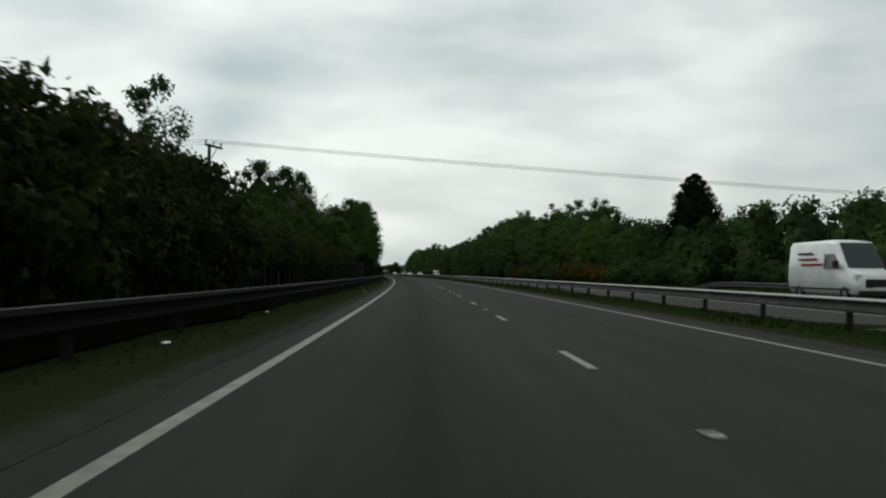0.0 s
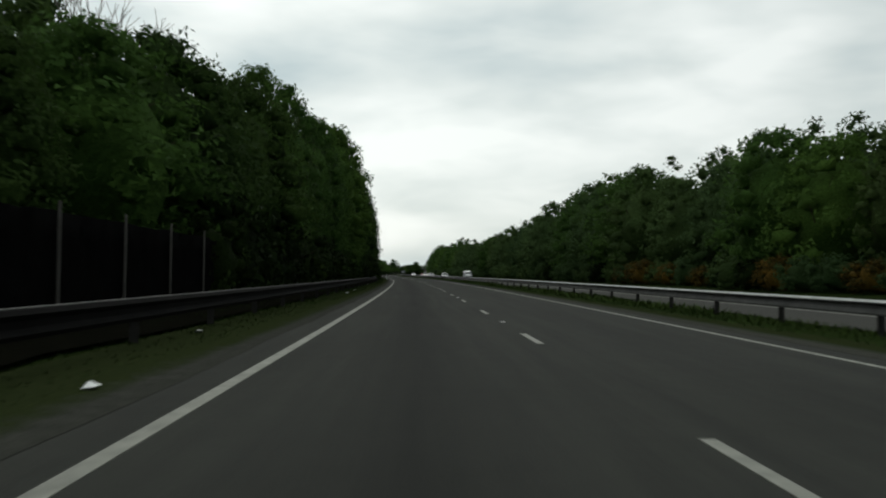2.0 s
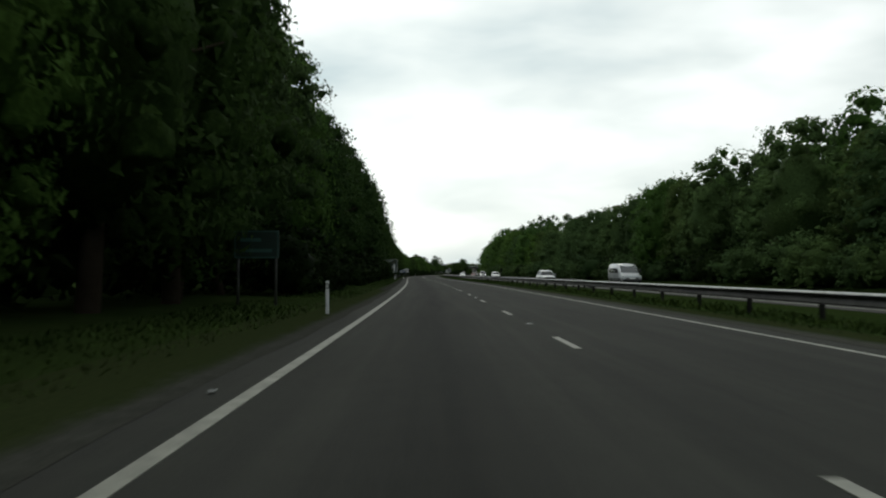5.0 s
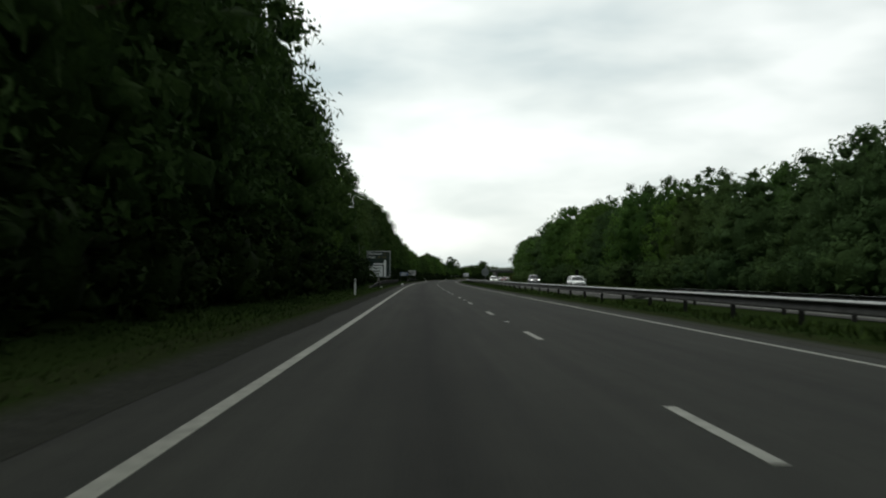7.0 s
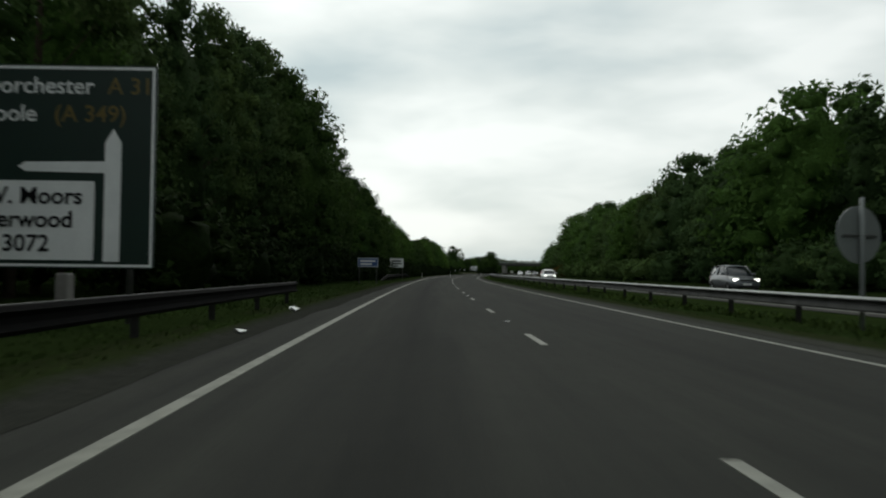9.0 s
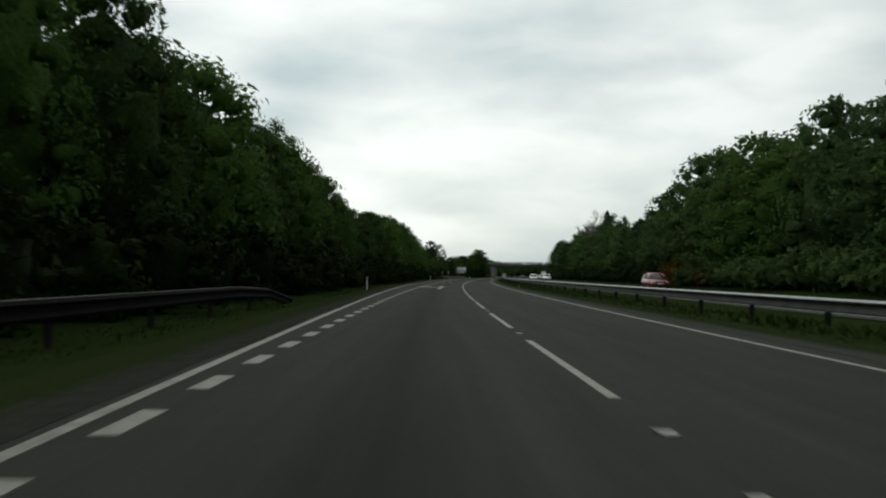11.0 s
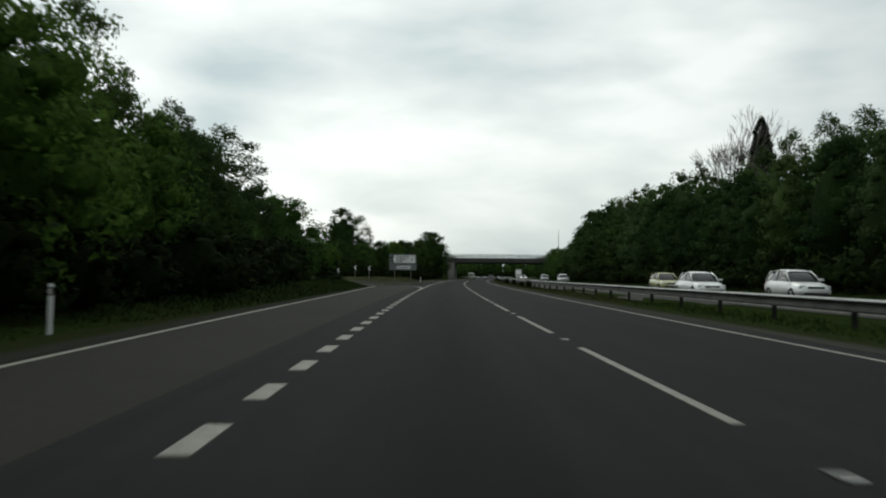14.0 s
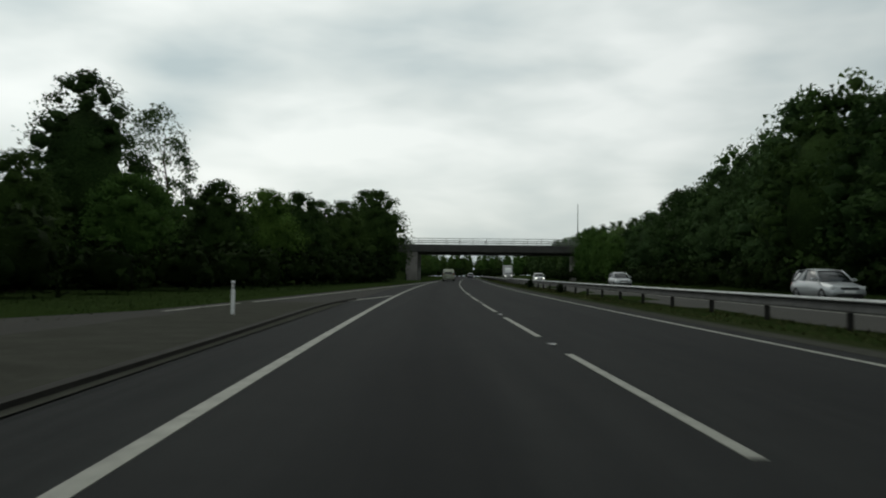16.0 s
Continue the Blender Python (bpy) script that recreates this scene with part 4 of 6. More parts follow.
    plant(SHRUB, 697.6, -13.4, 1.05, 1.4, "undergrowth")
    plant(SAPLING, 27.5, -10.6, 7.3, 0.95)
    plant(SAPLING, 23.6, -10.8, 5.5, 0.6)
    plant(SAPLING, 16.5, -10.6, 4.6, 1.0)


R_S = [-40, 50, 70, 90, 105, 112, 120, 126, 140, 155, 170, 186, 199, 215, 233, 253, 260, 266, 274, 282, 294, 330, 355, 365, 375, 394, 411, 424, 455, 480, 496, 535, 552, 566, 575, 590, 625, 639, 651, 672, 705, 722, 738, 747, 765, 780, 808, 828, 840, 880, 930, 1000]
R_H = [6.2, 6.2, 6.5, 6.8, 7.8, 10.0, 11.2, 10.6, 12.0, 12.4, 13.4, 14.4, 15.2, 14.6, 12.2, 11.0, 13.2, 11.0, 12.6, 13.2, 11.0, 11.0, 10.2, 9.4, 10.4, 12.2, 12.8, 13.8, 14.0, 13.4, 12.5, 13.4, 13.5, 12.8, 11.2, 9.8, 9.8, 10.9, 11.3, 11.9, 11.9, 13.2, 14.0, 14.0, 14.8, 15.6, 13.2, 10.4, 8.8, 9.5, 11, 11]


def right_woods():
    s = -30.0
    while s < 1000:
        h = float(np.interp(s, R_S, R_H)) * RNG.uniform(0.84, 1.03)
        model = (FAR_A, FAR_B, FAR_A, FAR_C)[RNG.integers(0, 4)] if s < 672 else (FAR_D, FAR_D, FAR_A, FAR_C)[RNG.integers(0, 4)]
        lat = 25.0 + RNG.uniform(-0.8, 1.2)
        plant(model, s, lat, max(3.0, h - ground_z(s, lat)) * ((1.0 if s < 640 else 0.9) if model is not FAR_C else 0.98), RNG.uniform(0.95, 1.2), "trees on the far bank")
        h = float(np.interp(s - 2, R_S, R_H))
        MASS[("bank", "birch", "fresh")[RNG.integers(0, 3)]].append((s + 3, 30.5 + RNG.uniform(-1, 1.5), h * RNG.uniform(0.95, 1.13), 3.8))
        if RNG.random() < 0.6 and s > 120 and not 285 < s < 370 and not 490 < s < 610:
            MASS["birch"].append((s + 1.5, 34 + RNG.uniform(-1, 2), h * RNG.uniform(1.08, 1.24), 2.6))
        s += RNG.uniform(5.4, 7.0)
    s = -30.0
    while s < 960:
        gorse = 92 < s < 178 or 545 < s < 562
        lat, h = 22.2 + RNG.uniform(-0.6, 0.6), RNG.uniform(1.6, 2.8) if gorse else RNG.uniform(1.6, 3.4)
        if gorse and RNG.random() < 0.62:
            plant(GORSE, s, lat, h, 1.1, "bushes on the far bank")
        elif s < 470:
            plant(SHRUB_G if RNG.random() < 0.8 else SHRUB, s, lat, h, 1.15, "bushes on the far bank")
        else:
            MASS["bank" if s < 562 else "under"].append((s, lat, h * (1.0 if s < 562 else 0.75), 2.1))
        s += RNG.uniform(3.0, 4.2)
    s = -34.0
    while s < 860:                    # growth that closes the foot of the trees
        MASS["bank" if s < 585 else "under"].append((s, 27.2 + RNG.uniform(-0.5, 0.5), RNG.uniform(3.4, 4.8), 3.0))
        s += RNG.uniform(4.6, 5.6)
    plant(CONIFER, 87.0, 29.4, 11.9, 1.24)
    plant(BARE, 716.5, 32.4, 20.2, 0.8, "", 20)
    for k, s in enumerate((676, 684, 690, 698, 704)):
        plant(LOOSE, s, 33.0 + 0.7 * (k % 2), 16.6 - 0.5 * (k % 3) - ground_z(s, 33.0), 0.9, "trees on the far bank", 70 * k)
    plant(CONIFER, 722, 36.5, 20.5, 0.5)


def junction_woods():
    for s, lat, h, model in ((672, -17, 9.0, OAK), (678, -17.5, 7.4, SALLOW), (683, -18.5, 6.4, SALLOW), (688, -19.5, 5.2, SALLOW), (692, -24, 5.5, SALLOW),
                             (690, -31, 7, OAK), (694, -40, 8, ASH), (722, -52, 9.5, ASH), (728, -44, 9.0, OAK), (736, -37, 8.6, OAK), (742, -31, 7.4, OAK), (748, -27, 9.0, ASH),
                             (752, -25, 7.4, SALLOW), (756, -23.5, 6.0, SALLOW), (762, -22, 6.8, OAK), (774, -24.2, 13.4, ASH), (779, -21.4, 12.4, LOOSE), (770, -19.5, 6.8, SALLOW), (782, -18, 7.9, OAK),
                             (790, -16.5, 8.1, SALLOW), (799, -15.5, 8.5, OAK), (808, -15, 8.8, ASH), (817, -14, 9.3, OAK), (829.5, -11.2, 12.0, OAK), (833, -13.2, 12.6, ASH),
                             (842, -15, 10.4, OAK), (850, -15.6, 9.6, OAK), (745, -39, 9.5, ASH), (733, -30, 5.4, SALLOW), (741, -24, 4.8, SALLOW)):
        plant(model, s, lat, h * RNG.uniform(0.97, 1.03), 1.1 if h < 11 else 1.25, "trees round the junction")
    for s in (697.2, 705, 716.4, 731, 772, 790):     # small growth at the foot of the central barrier
        plant(SHRUB, s, 5.75, RNG.uniform(0.5, 0.8), 0.9, "undergrowth")
    for s, lat, h in ((760, -32, 9.0), (778, -27, 8.6), (798, -24, 9), (710, -58, 9), (700, -62, 9), (716, -66, 10), (812, -20, 9), (826, -19, 9.5), (840, -20, 10), (856, -21, 10)):
        MASS["leaf"].append((s, lat, h, 4.0))
    for s, lat in ((738, -26), (744, -22), (749, -19.5), (755, -18), (761, -17), (768, -16), (775, -15), (782, -14.5), (790, -13.5), (798, -12.8), (806, -12.2), (815, -11.8), (824, -11.2),
                   (833, -11.2), (842, -11.6), (851, -12.4), (732, -30), (728, -36), (670, -12.6), (675, -13.2), (680, -14), (686, -15.2), (690, -17), (692, -21)):
        MASS["under"].append((s, lat, RNG.uniform(2.2, 3.6), 2.4))
    for k in range(26):               # closed wood behind the slip roads
        u = k / 25
        MASS["leaf" if k % 2 else "fresh"].append((704 + 100 * u + RNG.uniform(-3, 3), -70 + 48 * u ** 0.8 + RNG.uniform(-2, 2), RNG.uniform(6.5, 8.6), 4.2))
        MASS["under"].append((704 + 92 * u + RNG.uniform(-3, 3), -62 + 43 * u ** 0.7 + RNG.uniform(-1, 1), RNG.uniform(3.6, 5.0), 3.4))
    plant(LOOSE, 676.5, -16.8, 10.8, 1.7, "trees round the junction")
    plant(SALLOW, 697.4, -18.2, 8.3, 1.62, "trees round the junction")
    plant(OAK, 692, -19.0, 8.2, 1.15, "trees round the junction")
    plant(SALLOW, 686, -21.5, 7.4, 1.2, "trees round the junction")
    for s, lat, h in ((679, -13.6, 3.6), (685, -14.2, 3.6), (690, -15.0, 3.4), (694.5, -15.6, 3.0)):
        MASS["under"].append((s, lat, h, 2.4))
    for k in range(46):               # brambles that close the foot of the wood
        u = k / 45
        MASS["under"].append((716 + 118 * u + RNG.uniform(-1, 1), -46 + 34.5 * min(1.0, u * 1.12) ** 0.62 + RNG.uniform(-1, 0.5), RNG.uniform(3.0, 4.6), 3.2))
    # beyond the bridge
    s = 895.0
    while s < 1150:
        MASS["leaf" if RNG.random() < 0.5 else "fresh"].append((s, -14.5 + RNG.uniform(-1, 1), RNG.uniform(7, 10), 4.0))
        MASS["leaf"].append((s + 4, -22, RNG.uniform(9, 11), 4.2))
        s += 7.5
    for k in range(12):               # woods that close the view past the bridge
        for s0, lat in ((985 + 3 * k, -18 - 4 * k), (985 + 3 * k, 26 + 4 * k), (1050 + 2 * k, -12 - 5 * k), (1050 + 2 * k, 23 + 5 * k)):
            MASS["leaf" if k % 2 else "fresh"].append((s0, lat + RNG.uniform(-1, 1), RNG.uniform(7.5, 10), 4.4))
    for k in range(40):
        MASS[("leaf", "fresh")[k % 2]].append((1140 + RNG.uniform(0, 50), -36 + 2.4 * k + RNG.uniform(-1, 1), RNG.uniform(11, 13.5), 4.4))
        MASS["under"].append((1132 + RNG.uniform(0, 12), -36 + 2.4 * k, RNG.uniform(3.5, 5.0), 3.4))
    for s, lat, h in ((836, 21.9, 6.6), (844, 21.6, 7.4), (852, 21.4, 8.2), (860, 21.6, 9.0), (866, 23.5, 9.4)):
        plant(FAR_B if s % 8 else FAR_A, s, lat, h, 0.8, "trees on the far bank")


def woods_mass(key, name, mat, label, boughs, per, leaf, foot):
    """Trees further in, past counting: crowns as one sheet of leaves."""
    rng = np.random.default_rng(len(key) * 7 + 3)
    pts, core = [], []
    for s, lat, h, r in MASS[key]:
        base = at(s, lat, ground_z(s, lat)) / K
        for x, y, z, dx, dy, dz, q in crown_boughs(rng, h, r, 0.2, boughs, 0.36, foot):
            pts.append((base.x + x, base.y + y, base.z + z, dx, dy, dz, q))
        core.append(core_body(rng, base, h, r, 0.2, 0.36, 6, 8, 0.56))
    return tagged(new(name, leaf_cloud(name, pts, per, leaf, mat, rng, core=core)), label, "woodland", kind="stuff")


left_woods()
right_woods()
junction_woods()
woods_mass("leaf", "woods_green", M_LEAF, "deep green woodland standing behind the roadside trees", 11, 38, 0.30, 0.3)
woods_mass("fresh", "woods_fresh", M_FRESH, "fresh green woodland standing behind the roadside trees", 11, 38, 0.30, 0.3)
woods_mass("birch", "woods_birch", M_BIRCH, "loose birch tops above the far bank", 10, 52, 0.22, 0.5)
woods_mass("bank", "woods_far_bank", M_BANK, "green woodland and growth on the far bank", 9, 36, 0.30, 0.15)
woods_mass("under", "undergrowth", M_UNDER, "brambles and undergrowth below the trees, coloured as dark as canopy shade", 8, 28, 0.26, 0.0)


# ---- grass ----
def grass(name, s0, s1, lats, count, seed, height=0.10, level=ground_z, mat=M_GRASS, label="short green grass on the verge"):
    """Short mown grass: single blades, thicker in soft patches."""
    rng = np.random.default_rng(seed)
    ss, ll = rng.uniform(s0, s1, count), lats[0] + (lats[1] - lats[0]) * rng.uniform(0, 1, count)
    hd = np.interp(ss, S_AXIS, TURN)
    base = np.stack([np.interp(ss, S_AXIS, AX) + ll * np.cos(hd), np.interp(ss, S_AXIS, AY) + ll * np.sin(hd),
                     np.array([level(a, b) for a, b in zip(ss, ll)]) - 0.02], 1)
    patch = np.array([0.7 + 0.6 * max(0.0, 0.5 + noise.noise((a * 0.13, b * 0.4, seed))) for a, b in zip(ss, ll)])
    h = patch * height * rng.uniform(0.6, 1.3, count)
    a = rng.uniform(0, 2 * np.pi, count)
    side = np.stack([np.cos(a), np.sin(a), np.zeros(count)], 1) * (0.009 + 0.11 * h[:, None])
    tip = base + np.stack([rng.normal(scale=0.5, size=count) * h, rng.normal(scale=0.5, size=count) * h, h], 1)
    v = np.stack([base - side, base + side, tip], 1).reshape(-1) * K
    me = bpy.data.meshes.new(name)
    me.vertices.add(count * 3)
    me.vertices.foreach_set("co", v)
    me.loops.add(count * 3)
    me.loops.foreach_set("vertex_index", np.arange(count * 3, dtype=np.int32))
    me.polygons.add(count)
    me.polygons.foreach_set("loop_start", np.arange(0, count * 3, 3, dtype=np.int32))
    me.materials.append(mat)
    me.update(calc_edges=True)
    me.shade_smooth()
    up = np.stack([rng.normal(scale=0.15, size=count), rng.normal(scale=0.15, size=count), np.ones(count)], 1)
    up *= np.sign(np.cross(side, tip - base)[:, 2:])
    me.normals_split_custom_set_from_vertices(np.repeat(up / np.linalg.norm(up, axis=1, keepdims=True), 3, 0))
    return tagged(new(name, me), label, "grass", kind="stuff")


grass("verge_grass", -10, 70, (-4.62, -6.0), 11000, 1, 0.06, mat=M_SHADEGRASS)
grass("verge_grass", 70, 186, (-4.8, -6.8), 26000, 7, 0.07, mat=M_SHADEGRASS)
grass("verge_grass", 186, 470, (-5.15, -8.2), 64000, 2, 0.085)
grass("verge_grass", 470, 545, (-6.2, -10.5), 14000, 3, 0.07)
grass("verge_grass", 545, 612, (-7.2, -11.5), 13000, 10, 0.07)
grass("verge_grass", 612, 645, (-8.2, -12.0), 7000, 11, 0.08)
grass("bank_grass", 640, 703, (-8.0, -15.0), 42000, 12, 0.12, bank_z, M_SHADEGRASS, label="green grass on the bank outside the exit, darkened as if shaded by trees")
grass("verge_grass", 740, 860, (-9.5, -18), 20000, 4, 0.08)
grass("mound_grass", 709, 732, (-6.1, -13), 18000, 8, 0.055, mound_z, M_DRYGRASS, "rough olive grass on the mound")
grass("median_grass", -10, 180, (5.05, 7.05), 22000, 5, 0.09)
grass("median_grass", 180, 470, (5.05, 7.6), 38000, 14, 0.09)
grass("median_grass", 470, 655, (5.05, 7.8), 28000, 6, 0.09)
grass("median_tall_grass", 40, 655, (5.7, 7.0), 42000, 13, 0.17, label="longer green grass round the barrier posts")
grass("median_grass", 655, 900, (5.0, 6.8), 26000, 9, 0.10, mat=M_DRYGRASS, label="thin dry olive grass under the central barrier")


# ---- barriers ----
BOX_BEAM = [(0.0, 0.31), (0.10, 0.31), (0.15, 0.296), (0.172, 0.268), (0.165, 0.245), (0.105, 0.225), (0.12, 0.16), (0.165, 0.085), (0.16, 0.055), (0.09, 0.045)]
BOX_TOP = [(-0.004, 0.31), (0.10, 0.314), (0.152, 0.300), (0.176, 0.272)]
BEAM = [(0.0, 0.31), (0.05, 0.30), (0.085, 0.25), (0.03, 0.19), (0.03, 0.12), (0.085, 0.06), (0.05, 0.01), (0.0, 0.0)]


def beam_mesh(name, s0, s1, lat, top, side, drop0=0.0, drop1=0.0, step=4.0, prof=BEAM, mat=M_STEEL, flare=0.0):
    """A corrugated rail swept along the road; side -1 faces left. drop: length of a ramped end, flare: how far its start swings away."""
    verts, faces = [], []
    st = span(s0, s1, step)
    if drop0:
        st = [s0, s0 + drop0 * 0.5] + [s for s in st if s > s0 + drop0 * 0.7]
    if drop1:
        st = [s for s in st if s < s1 - drop1 * 0.7] + [s1 - drop1 * 0.5, s1]
    n = len(prof)
    for s in st:
        t = top
        if drop0 and s < s0 + drop0:
            t = 0.12 + (top - 0.12) * min(1.0, (s - s0) / drop0 + 0.02)
        if drop1 and s > s1 - drop1:
            t = 0.12 + (top - 0.12) * min(1.0, (s1 - s) / drop1 + 0.02)
        base = lat - side * flare * max(0.0, 1 - (s - s0) / drop0) if drop0 else lat
        for off, z in prof:
            verts.append(at(s, base + side * off, t - 0.31 + z))
        for off, z in prof[::-1]:
            verts.append(at(s, base + side * (off - 0.016), t - 0.31 + z))
    c = 2 * n
    for i in range(len(st) - 1):
        for j in range(c):
            a, b = i * c + j, i * c + (j + 1) % c
            faces.append((a, b, b + c, a + c))
    faces += [tuple(range(c)), tuple(range((len(st) - 1) * c, len(st) * c))[::-1]]
    return mesh_from(name, verts, faces, mat, smooth=False)


bm = bmesh.new()
for a in ((-0.055, 0.055, -0.03, -0.022), (-0.055, 0.055, 0.022, 0.03), (-0.005, 0.005, -0.022, 0.022)):
    box(bm, a[0], a[1], a[2], a[3], -0.2, 0.58)
bmesh.ops.transform(bm, matrix=Matrix.Scale(K, 4), verts=bm.verts)
POST = bpy.data.meshes.new("post")
bm.to_mesh(POST)
bm.free()
POST.materials.append(M_RAILPOST)


def guardrail(s0, s1, lat, top, side, label, first, gap, drop0=0.0, drop1=0.0, group="roadside barriers", prof=BEAM, mat=M_RAIL, edge=None, flare=0.0):
    r = root("guardrail", Matrix(), label, "guardrail", group)
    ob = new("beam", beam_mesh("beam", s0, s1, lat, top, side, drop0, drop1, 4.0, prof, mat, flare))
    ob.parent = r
    # paler strip over the darker beam: skylight on the rail top, done in colour
    ob = new("top_edge", beam_mesh("top_edge", s0, s1, lat, top + 0.006, side, drop0, drop1, 4.0, edge or [(-0.004, 0.31), (0.008, 0.312), (0.016, 0.308), (0.016, 0.300)], M_POST if mat is M_SHADERAIL else M_STEEL, flare))
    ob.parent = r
    ob["label"] = "top edge of the rail, coloured bright as if catching the sky"
    s = first
    while s < s1 - drop1 * 0.5:
        if s > s0 + drop0 * 0.5:
            p = new("post", POST)
            p.parent = r
            p.matrix_world = place(s, lat - side * 0.075, ground_z(s, lat) + (top - 0.66))
        s += gap
    return r


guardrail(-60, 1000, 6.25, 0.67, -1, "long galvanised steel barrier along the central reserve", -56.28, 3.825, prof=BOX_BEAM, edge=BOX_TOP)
guardrail(-60, 186, -5.65, 0.68, 1, "steel barrier with a face darkened like shade, in front of the dark fence", -58, 4.0, 0, 6, mat=M_SHADERAIL)
guardrail(361.8, 410, -5.75, 0.68, 1, "steel barrier with a face darkened like shade, in front of the direction sign", 365, 4.0, 5.5, 0, mat=M_SHADERAIL, flare=0.75)
guardrail(462, 508, -6.9, 0.66, 1, "steel barrier with a face darkened like shade, beside the start of the exit lane", 466, 4.0, 6, 5, mat=M_SHADERAIL)
guardrail(-60, 63, 20.0, 0.66, -1, "steel barrier on the far verge", -58, 4.0, 0, 5)
guardrail(259, 336, 9.3, 0.66, 1, "steel barrier facing the opposite carriageway", 262, 4.0, 5, 5)


# ---- fence on the near side ----
def fence():
    r = root("fence", Matrix(), "dark sheeted mesh fence on thin pale posts behind the barrier", "fence")
    bm = bmesh.new()
    tube(bm, [(0, 0, -0.3), (0, 0, 1.2), (0, 0, 2.04)], 0.024, 8)
    bmesh.ops.transform(bm, matrix=Matrix.Scale(K, 4), verts=bm.verts)
    pm = bpy.data.meshes.new("fence_post")
    bm.to_mesh(pm)
    bm.free()
    pm.materials.append(M_FENCEPOST)
    shaded_post = pm.copy()                # darkened copy: posts further on carry the shade of the trees in their colour
    shaded_post.materials.clear()
    shaded_post.materials.append(M_BOARD)
    sheets = []
    for v in range(3):                # sagging sheets between the posts
        rng = np.random.default_rng(40 + v)
        verts, faces = [], []
        ny, nz = 9, 6
        for face in (0, 1):
            for i in range(ny):
                for j in range(nz):
                    u, w = i / (ny - 1), j / (nz - 1)
                    belly = 0.05 * math.sin(math.pi * u) * rng.uniform(0.3, 1.0)
                    verts.append((K * (-belly - 0.012 * face), K * 2.8 * u, K * (-0.1 + w * (2.0 - 0.06 * math.sin(math.pi * u) * rng.uniform(0.2, 1.0)))))
        for i in range(ny - 1):
            for j in range(nz - 1):
                a = i * nz + j
                faces.append((a, a + nz, a + nz + 1, a + 1))
                b = a + ny * nz
                faces.append((b, b + 1, b + nz + 1, b + nz))
        for i in range(ny - 1):
            a, b = i * nz + nz - 1, (i + 1) * nz + nz - 1
            faces.append((a, b, b + ny * nz, a + ny * nz))
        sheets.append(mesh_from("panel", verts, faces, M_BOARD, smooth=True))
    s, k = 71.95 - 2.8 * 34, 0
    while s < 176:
        p = new("fence_post", pm if s < 100 else shaded_post)
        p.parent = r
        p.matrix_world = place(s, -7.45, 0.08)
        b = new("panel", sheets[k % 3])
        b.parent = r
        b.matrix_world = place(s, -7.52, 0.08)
        s, k = s + 2.8, k + 1


fence()


# ---- bridge over the road ----
def bridge():
    S = 870.0
    r = root("bridge", place(S, 0), "concrete road bridge with a steel parapet over the carriageway", "bridge")
    bm = bmesh.new()
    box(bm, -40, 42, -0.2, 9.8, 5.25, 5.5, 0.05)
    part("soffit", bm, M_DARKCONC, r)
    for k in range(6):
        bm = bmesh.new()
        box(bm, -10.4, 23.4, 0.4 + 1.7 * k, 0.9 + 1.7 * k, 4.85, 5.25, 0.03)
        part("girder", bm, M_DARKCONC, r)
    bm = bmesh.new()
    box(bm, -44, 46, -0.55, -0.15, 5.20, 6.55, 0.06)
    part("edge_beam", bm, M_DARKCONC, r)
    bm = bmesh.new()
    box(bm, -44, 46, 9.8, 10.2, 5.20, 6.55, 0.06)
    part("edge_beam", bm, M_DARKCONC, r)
    bm = bmesh.new()
    box(bm, -44, 46, -0.15, 9.8, 5.5, 6.0)
    part("deck", bm, M_CONC, r)
    for x0, x1 in ((-10.4, -8.2), (21.0, 23.4)):
        bm = bmesh.new()
        box(bm, x0, x1, -0.3, 9.9, -0.5, 5.26, 0.08)
        part("abutment", bm, M_CONC, r)
    for y in (-0.35, 10.0):
        bm = bmesh.new()
        for z in (6.95, 7.3, 7.7):
            box(bm, -44, 46, y - 0.035, y + 0.035, z - 0.05, z + 0.05)
        part("rail", bm, M_STEEL, r)
        for k in range(36):
            bm = bmesh.new()
            x = -43 + 2.5 * k
            box(bm, x - 0.05, x + 0.05, y - 0.05, y + 0.05, 6.5, 7.72)
            part("parapet_post", bm, M_STEEL, r)
    for side in (-1, 1):              # earth banks that carry the road to the bridge
        bm = bmesh.new()
        x0, x1 = (-120, -10.2) if side < 0 else (22.8, 130)
        near = x1 if side < 0 else x0
        far = x0 if side < 0 else x1
        prof = [(-9, -0.5), (-1.2, 5.8), (10.6, 5.8), (19, -0.5)]
        rings = []
        for x, f in ((near, 0.0), (near - 0.0 + side * 6, 1.0), (far, 1.0)):
            rings.append([bm.verts.new((x, y, -0.5 + (z + 0.5) * (0.25 + 0.75 * f) if f < 1 else z)) for y, z in prof])
        for a, b in zip(rings, rings[1:]):
            for k in range(3):
                bm.faces.new((a[k], a[k + 1], b[k + 1], b[k]))
        bm.faces.new(rings[0])
        bm.faces.new(rings[-1])
        part("embankment", bm, M_GROUND, r)


bridge()


